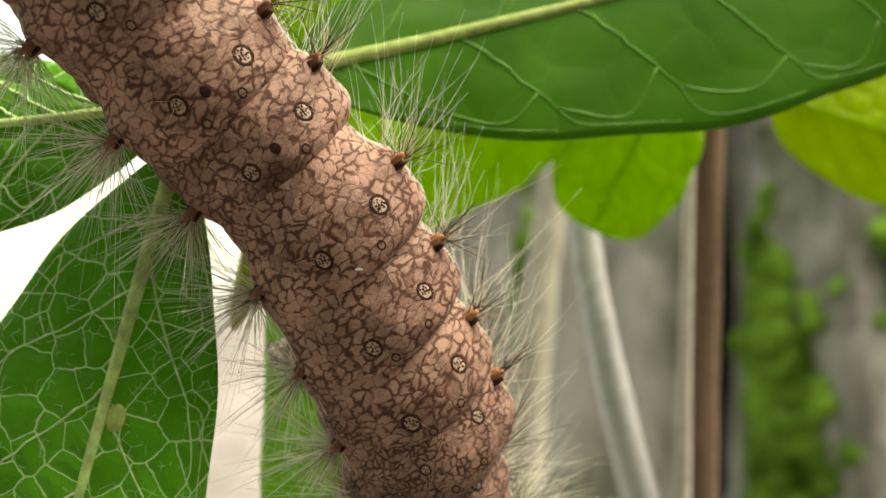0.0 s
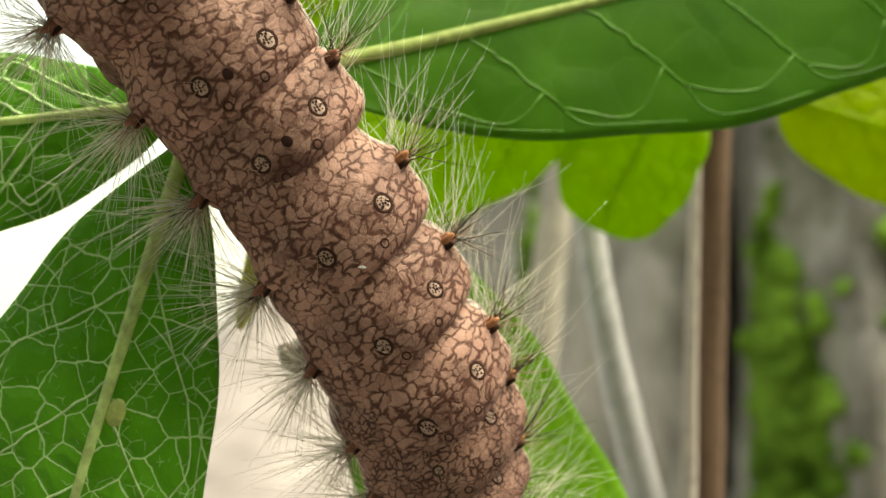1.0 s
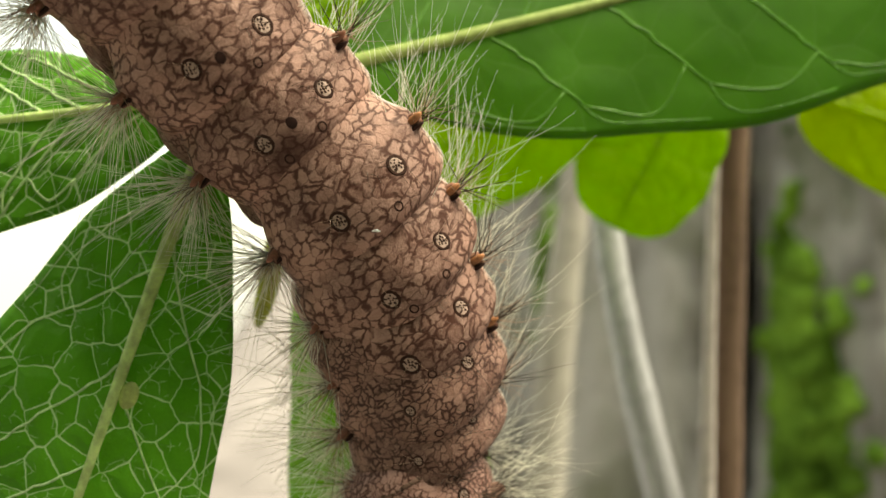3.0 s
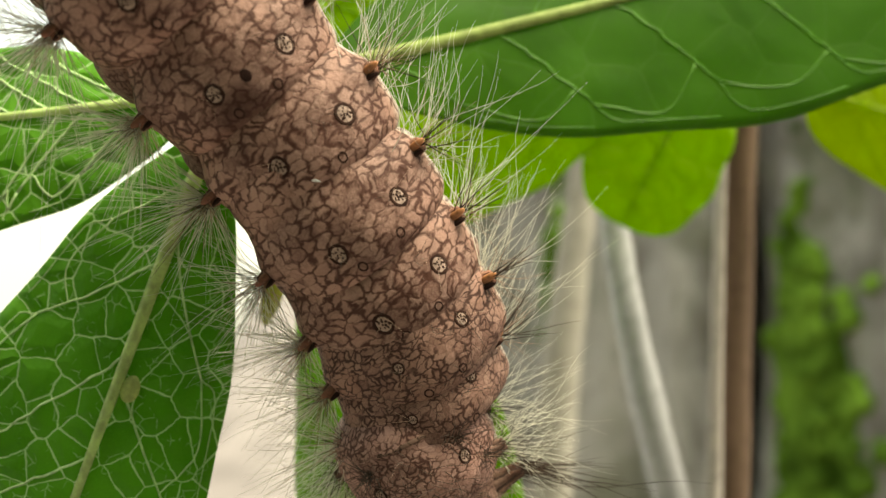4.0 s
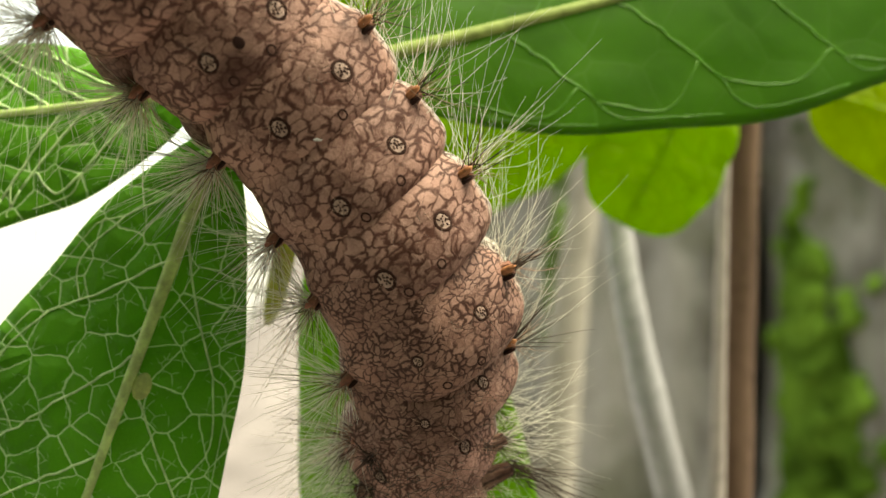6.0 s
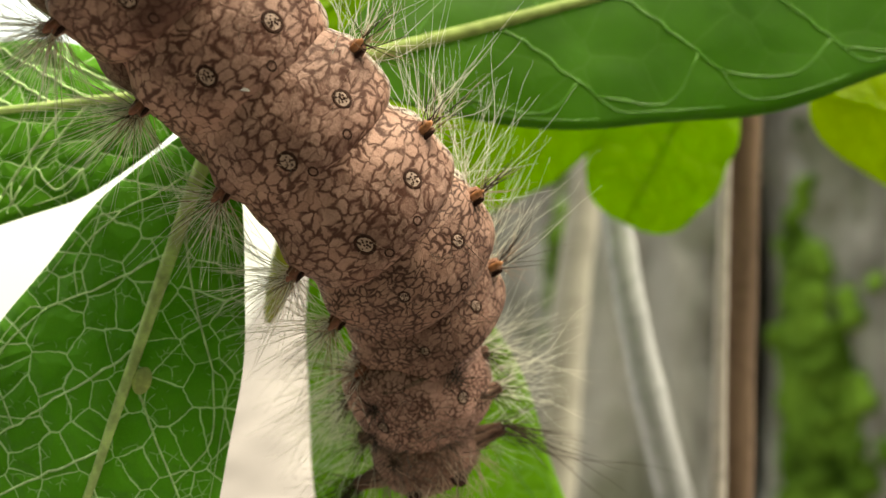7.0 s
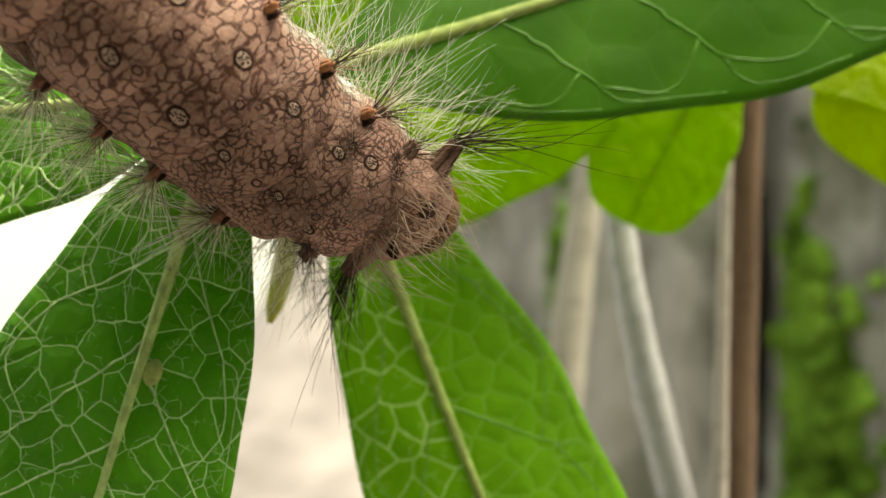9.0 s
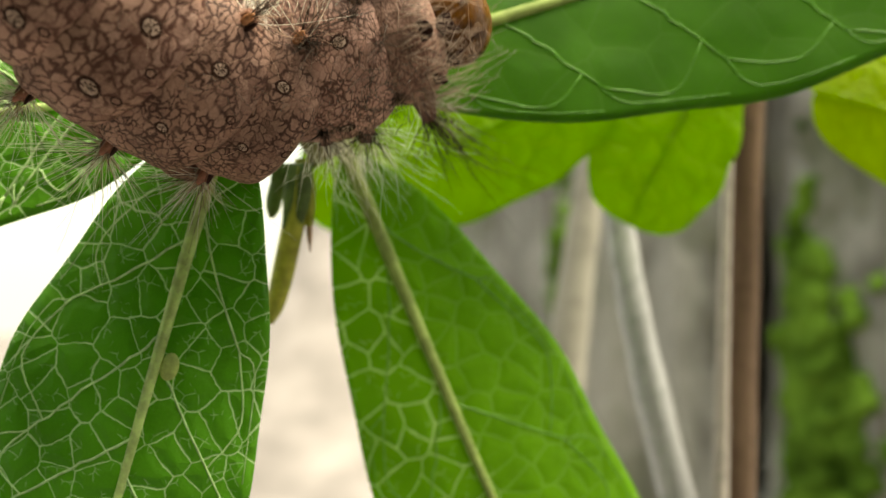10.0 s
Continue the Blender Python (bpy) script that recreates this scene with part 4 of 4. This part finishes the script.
def head_capsule():
    bm = bmesh.new()
    n, m = 26, 36
    for_rings = []
    for i in range(n + 1):
        f = -1 + 2 * i / n
        f = math.sin(f * math.pi / 2) * 0.999
        rr = math.sqrt(1 - f * f) * (1 + 0.06 * f)
        ring = []
        for j in range(m):
            w = 2 * math.pi * j / m
            cleft = 1 - 0.07 * math.exp(-((w - math.pi / 2) / 0.18) ** 2)
            ring.append(bm.verts.new((0.0027 * rr * math.cos(w), 0.0025 * f, 0.0027 * rr * math.sin(w) * cleft)))
        for_rings.append(ring)
    for p, q in zip(for_rings, for_rings[1:]):
        for j in range(m):
            bm.faces.new((p[(j + 1) % m], p[j], q[j], q[(j + 1) % m]))
    bm.faces.new(for_rings[0])
    bm.faces.new(for_rings[-1][::-1])
    head = part("head", bm, M_HEAD, CAT, "glossy brown head capsule")
    for sx in (1, -1):
        for i in range(4):
            a = 0.5 + 0.28 * i
            eye = part("eyelet", disc_mesh(0.00017), M_DARK, head)
            eye.matrix_local = Matrix.Translation((sx * 0.00215 * math.cos(0.25 * i - 0.3), 0.0013 * math.sin(a) + 0.0003, -0.0004 - 0.0003 * i))
        cheek = part("dark_cheek", disc_mesh(0.00075), M_DARK, head, "dark mark on the head")
        cheek.matrix_local = Matrix.Translation((sx * 0.0011, -0.0006, 0.00238)) @ Matrix.Rotation(sx * radians(27), 4, "Y")
        jaw = part("mandible", disc_mesh(0.0006), M_RIM, head)
        jaw.matrix_local = Matrix.Translation((sx * 0.0005, 0.0020, -0.0004))
    part("face_hairs", hairs(26, (0, 0.0006, 0.0019), (0, 0.5, 1), 0.8, (0.0008, 0.002), 0.000018, 90, (0, 0.2, 0), 0.0009), M_TAN_HAIR, head)
    return head


SEGMENTS = {k: abdomen_segment(k) for k in range(-3, 7)}
SEGMENTS["T"] = thorax()
SEGMENTS["P"] = prothorax()
HEAD = head_capsule()


# ---- what moves ----
def crawl_rows():
    """Where the left and the right side of each ring of the body lie at each time, in plan units of the swaying view, and the ring's depth in mm."""
    rows = {}

    def at(t, first, pairs, depth, thorax_pair, collar_pair):
        row = {first + i: p for i, p in enumerate(pairs)}
        d = {first + i: q for i, q in enumerate(depth)}
        for k in range(first - 1, -4, -1):
            a, b = row[k + 1], row[k + 2]
            step = (-140, -165) if k == -1 else (-128, -140) if k < first - 2 else (0.5 * (a[0] + a[2] - b[0] - b[2]), 0.5 * (a[1] + a[3] - b[1] - b[3]))
            scale = (220 if k == first - 1 else 175) / math.hypot(*step)
            row[k] = tuple(v + scale * step[i % 2] for i, v in enumerate(a))
            d[k] = d[k + 1] + 0.4
        row["T"], d["T"] = thorax_pair[:4], thorax_pair[4]
        row["P"], d["P"] = collar_pair[:4], collar_pair[4]
        rows[t] = row, d

    low = (2, 2, 2, 3, 4.5, 6, 7.5)
    at(0, 0, [(220, 225, 455, 20), (345, 360, 548, 105), (455, 505, 700, 265), (530, 635, 755, 405), (600, 755, 805, 540), (640, 850, 850, 640), (655, 950, 850, 770)], low, (710, 1030, 880, 850, 8.5), (740, 1110, 900, 940, 9))
    at(0.5, 0, [(245, 192, 480, -15), (355, 340, 548, 95), (475, 485, 690, 260), (560, 635, 755, 415), (600, 755, 805, 565), (600, 860, 815, 690), (620, 960, 800, 800)], low, (630, 1050, 800, 900, 8.5), (640, 1140, 800, 1000, 9))
    at(1, 0, [(266, 181, 490, 0), (366, 329, 571, 107), (467, 493, 700, 270), (553, 630, 770, 408), (625, 760, 845, 550), (660, 850, 870, 640), (690, 935, 890, 760)], low, (730, 1030, 900, 870, 8.5), (770, 1110, 920, 960, 9))
    at(1.5, 0, [(270, 190, 500, 20), (388, 340, 590, 105), (490, 495, 730, 275), (570, 640, 800, 412), (648, 768, 840, 522), (693, 838, 864, 598), (735, 888, 885, 678)], low, (768, 925, 898, 755, 8.5), (800, 965, 910, 825, 11))
    at(2, 0, [(265, 196, 495, 0), (395, 345, 585, 90), (515, 485, 740, 245), (595, 615, 805, 385), (660, 735, 850, 500), (700, 830, 880, 590), (720, 915, 895, 700)], low, (750, 1010, 900, 830, 8.5), (780, 1090, 920, 920, 9))
    at(2.5, 0, [(263, 191, 510, 10), (390, 340, 595, 95), (515, 480, 745, 240), (585, 600, 800, 360), (625, 690, 830, 490), (650, 790, 860, 590), (670, 880, 870, 700)], low, (690, 960, 850, 840, 8.5), (710, 1050, 870, 940, 9))
    at(4, 0, [(100, 30, 400, -180), (255, 195, 540, -20), (370, 340, 660, 108), (462, 482, 735, 235), (540, 585, 790, 355), (590, 665, 840, 470), (630, 755, 850, 580)], (-1, -1, -1, -1, 0, 1, 2), (630, 850, 850, 730, 3), (700, 950, 870, 830, 5))
    at(4.5, 0, [(85, 30, 390, -180), (230, 197, 520, -10), (338, 346, 650, 130), (425, 475, 710, 245), (500, 605, 760, 380), (585, 710, 820, 470), (680, 795, 870, 540)], (-1, -1, -1, -1, 0, 1, 2), (780, 800, 920, 580, 5), (880, 760, 970, 560, 6))
    at(5, 0, [(65, 70, 380, -130), (203, 213, 510, 20), (312, 345, 630, 145), (408, 470, 695, 262), (505, 620, 765, 380), (630, 730, 825, 455), (735, 770, 870, 505)], (-1, -1, -1, -1, -1, 0, 2), (815, 735, 915, 515, 7), (850, 660, 930, 480, 11))
    at(5.5, 0, [(95, 75, 400, -140), (255, 220, 550, -20), (382, 345, 655, 92), (475, 460, 740, 210), (550, 570, 820, 345), (615, 660, 875, 465), (650, 745, 880, 590)], (-1, -1, -1, -1, -1, 0, 2), (640, 830, 860, 730, 3), (670, 930, 870, 830, 4))
    at(6.8, 1, [(130, 35, 435, -195), (282, 180, 570, -55), (427, 344, 670, 75), (545, 478, 775, 215), (605, 590, 845, 350), (635, 700, 870, 491)], (0, 0, 0, 0.5, 2, 4.5), (640, 770, 855, 670, 7.5), (660, 880, 860, 790, 10))
    at(7, 1, [(90, 30, 400, -200), (240, 178, 530, -60), (383, 333, 630, 65), (508, 472, 742, 198), (580, 550, 817, 305), (622, 640, 862, 425)], (0, 0, 0, 0.5, 2, 4.5), (628, 730, 858, 625, 7), (655, 840, 855, 745, 9))
    at(7.5, 1, [(60, 50, 330, -215), (215, 187, 480, -80), (350, 317, 605, 10), (455, 385, 700, 110), (525, 480, 770, 205), (575, 560, 825, 296)], (-1, -1, 0, 0, 0, 0), (600, 610, 810, 440, 1), (690, 715, 872, 555, 1))
    at(8, 2, [(29, 15, 335, -230), (203, 190, 500, -60), (345, 332, 612, 83), (450, 432, 714, 212), (530, 545, 790, 311)], (-1, -1, -1, 0, 0), (610, 610, 820, 430, 1), (722, 705, 905, 522, 1))
    at(8.3, 2, [(-10, 0, 290, -240), (160, 180, 455, -70), (310, 325, 573, 70), (430, 415, 665, 180), (540, 525, 745, 250)], (-1, -1, -1, 0, 0.5), (670, 560, 800, 330, 0), (838, 598, 902, 374, 0))
    at(8.5, 2, [(-40, -10, 280, -250), (158, 182, 440, -85), (316, 328, 570, 54), (433, 410, 660, 145), (555, 500, 733, 205)], (-1, -1, -0.5, 0, 1), (670, 500, 780, 240, 0), (818, 495, 872, 277, 2))
    at(8.75, 2, [(-60, -20, 260, -260), (110, 160, 400, -110), (240, 270, 525, 20), (350, 355, 620, 105), (465, 440, 695, 185)], (-1, -1, 0, 0.5, 1), (590, 470, 740, 225, 1.5), (715, 500, 825, 260, 1.5))
    at(9, 3, [(63, 130, 370, -125), (173, 212, 480, -20), (265, 290, 578, 72), (375, 375, 658, 160)], (-1, -1, 0, 1), (500, 420, 705, 205, 1.5), (625, 450, 780, 270, 1.5))
    at(9.5, 3, [(-20, 70, 290, -180), (88, 145, 400, -60), (215, 245, 503, 41), (335, 345, 600, 118)], (-1, -1, 0, 1), (495, 395, 690, 170, 1.5), (640, 465, 810, 258, 1.5))
    at(9.7, 3, [(-70, 50, 250, -210), (45, 130, 365, -85), (190, 240, 465, 10), (330, 330, 560, 70)], (-1, -1, 0, 1), (540, 362, 638, 105, 1.5), (682, 385, 785, 165, 1.5))
    at(9.8, 3, [(-73, 51, 248, -213), (43, 132, 363, -87), (190, 240, 462, 7), (332, 328, 557, 66)], (-1, -1, 0, 1), (545, 353, 632, 94, 1.5), (686, 368, 776, 150, 1.5))
    at(9.9, 3, [(-87, 54, 242, -227), (37, 140, 352, -98), (189, 241, 449, -6), (340, 317, 543, 47)], (-1, -1, 0, 1), (565, 313, 607, 46, 1.5), (706, 298, 738, 84, 1.5))
    at(10, 3, [(-110, 60, 230, -250), (25, 155, 335, -115), (188, 243, 428, -28), (355, 300, 520, 15)], (-1, -1, 0, 1), (600, 245, 565, -35, 1.5), (738, 178, 672, -28, 1.5))
    return rows


ROLL = [(0, 8), (2.5, 7), (4, 8.5), (4.5, 10), (5, 13), (5.5, 11), (7, 9), (7.5, 13), (8, 11), (8.5, 16), (9, 14), (9.5, 19), (10, 25)]


def roll_at(t):
    """Degrees by which the body is rolled about its length."""
    for (t0, a), (t1, b) in zip(ROLL, ROLL[1:]):
        if t <= t1:
            return a + (b - a) * (t - t0) / (t1 - t0)


def motions():
    rows = crawl_rows()
    keys = {k: [] for k in [*SEGMENTS, "H"]}
    for t, (row, depth) in rows.items():
        dx, dy = sway(t)
        mid = {}
        for k, (xl, yl, xr, yr) in row.items():
            y = depth[k] * 0.001
            left, right = P(xl - dx, yl - dy, y), P(xr - dx, yr - dy, y)
            c = (left + right) / 2 - Vector(EYE)    # the body curves round the lens, its back to it
            mid[k] = Vector(EYE) + c.normalized() * (D + y), (left - right).normalized(), y
        order = [*range(-3, 7), "T", "P"]
        for i, k in enumerate(order):
            c, x, _ = mid[k]
            before, after = mid[order[max(i - 1, 0)]], mid[order[min(i + 1, len(order) - 1)]]
            dip = (after[2] - before[2]) / (after[0] - before[0]).length
            view = (c - Vector(EYE)).normalized()   # the back is turned to the eye
            x = (x - view * x.dot(view)).normalized()
            y = x.cross(view)
            y = (y + view * dip).normalized()
            z = x.cross(y).normalized()
            m = Matrix.Translation(c - Vector((0, 0, Z0))) @ Matrix((x, y, z)).transposed().to_4x4() @ Matrix.Rotation(radians(roll_at(t)), 4, "Y")
            keys[k].append((t, m))
            if k == "P":
                out = {8.3: 0.6, 9.5: 0.35, 9.7: 0.9, 9.8: 1.0, 9.9: 0.9, 10: 0.8}.get(t, 0.0)      # how far the head is stretched out
                keys["H"].append((t, m @ Matrix.Translation((0, 0.0012 + 0.0024 * out, -0.0016 + 0.0014 * out)) @ Matrix.Rotation(radians(-55 * (1 - out)), 4, "X")))
    for k, seg in SEGMENTS.items():
        walk(seg, keys[k])
    walk(HEAD, keys["H"])
    for leg in LEGS:                            # lets go and draws in under the body
        walk(leg, [(0, pose(0, 0, 0)), (2.6, pose(0, 0, 0)), (3.6, pose(-0.0045, 0.001, 0.0015)), (10, pose(-0.0045, 0.001, 0.0015))])
    # leaves nudged by the crawling animal
    nudge("broad", [(0, 0, 0, 0), (2.5, 6, 0, 0), (4, 16, 2, 0), (5.5, 16, 0, 0), (7, 14, -2, 0.9), (8, 14, 0, 1.8), (9, 14, 0, 3.2), (10, 18, 0, 3.0)])
    nudge("hanging", [(0, -5, 1, 0.5), (1, -1, -5, -1.2), (2, 5, -22, 1.5), (2.5, 9, -24, -1.4), (4, 5, -30, -4.5), (4.5, 5, -28, -5.0), (5, 4, -41, -3.3), (5.5, 22, -32, -4.6), (7, 7, -46, -3.0), (7.5, 2, -47, -2.5), (8, 7, -51, -3.0), (8.5, 7, -60, -1.3), (9, 13, -64, -1.8), (9.5, 24, -79, -1.8), (10, 27, -79, 0.0)])
    nudge("side", [(0, 0, 0, 0), (1, 0, -5, 0), (2.5, 0, -10, 0), (4, -10, -14, 0), (5.5, -10, -18, 0), (7, -10, -24, 0), (8.5, -10, -26, 0), (10, -10, -24, 0)])
    nudge("lower", [(t, 0, 0, turn, 40 * min(1.0, max(0.0, (-8 - turn) / 8))) for t, turn in ((0, -17), (0.5, -19), (0.7, -17), (0.8, -11), (0.9, -6), (1.0, 4), (1.1, 11), (1.2, -6), (1.3, -12), (1.4, -12), (1.6, -18), (2, -19), (2.5, -16), (3.8, -16.5), (4, -14), (4.2, -8.5), (4.5, -7), (4.8, -5), (5, -8), (5.2, -10), (5.5, -13), (6.2, -12), (6.8, -8), (7.2, -7.5), (7.5, -4.5), (7.8, -4.5), (8.1, -2), (8.5, -2), (9, 0), (9.5, 1), (10, 1.5))])


def nudge(which, rows):
    """Shifts a leaf in plan units and turns it in the view's plane about its base, degrees counterclockwise, and about its midrib."""
    ob = LEAVES[which]
    home = ob.matrix_world.copy()
    at = home.translation
    walk(ob, [(t, Matrix.Translation(at + Vector((dx * K, 0, -dy * K))) @ Matrix.Rotation(radians(-turn), 4, "Y") @ Matrix.Translation(-at) @ home @ Matrix.Rotation(radians(roll[0] if roll else 0), 4, "X"))
              for t, dx, dy, turn, *roll in rows])


motions()
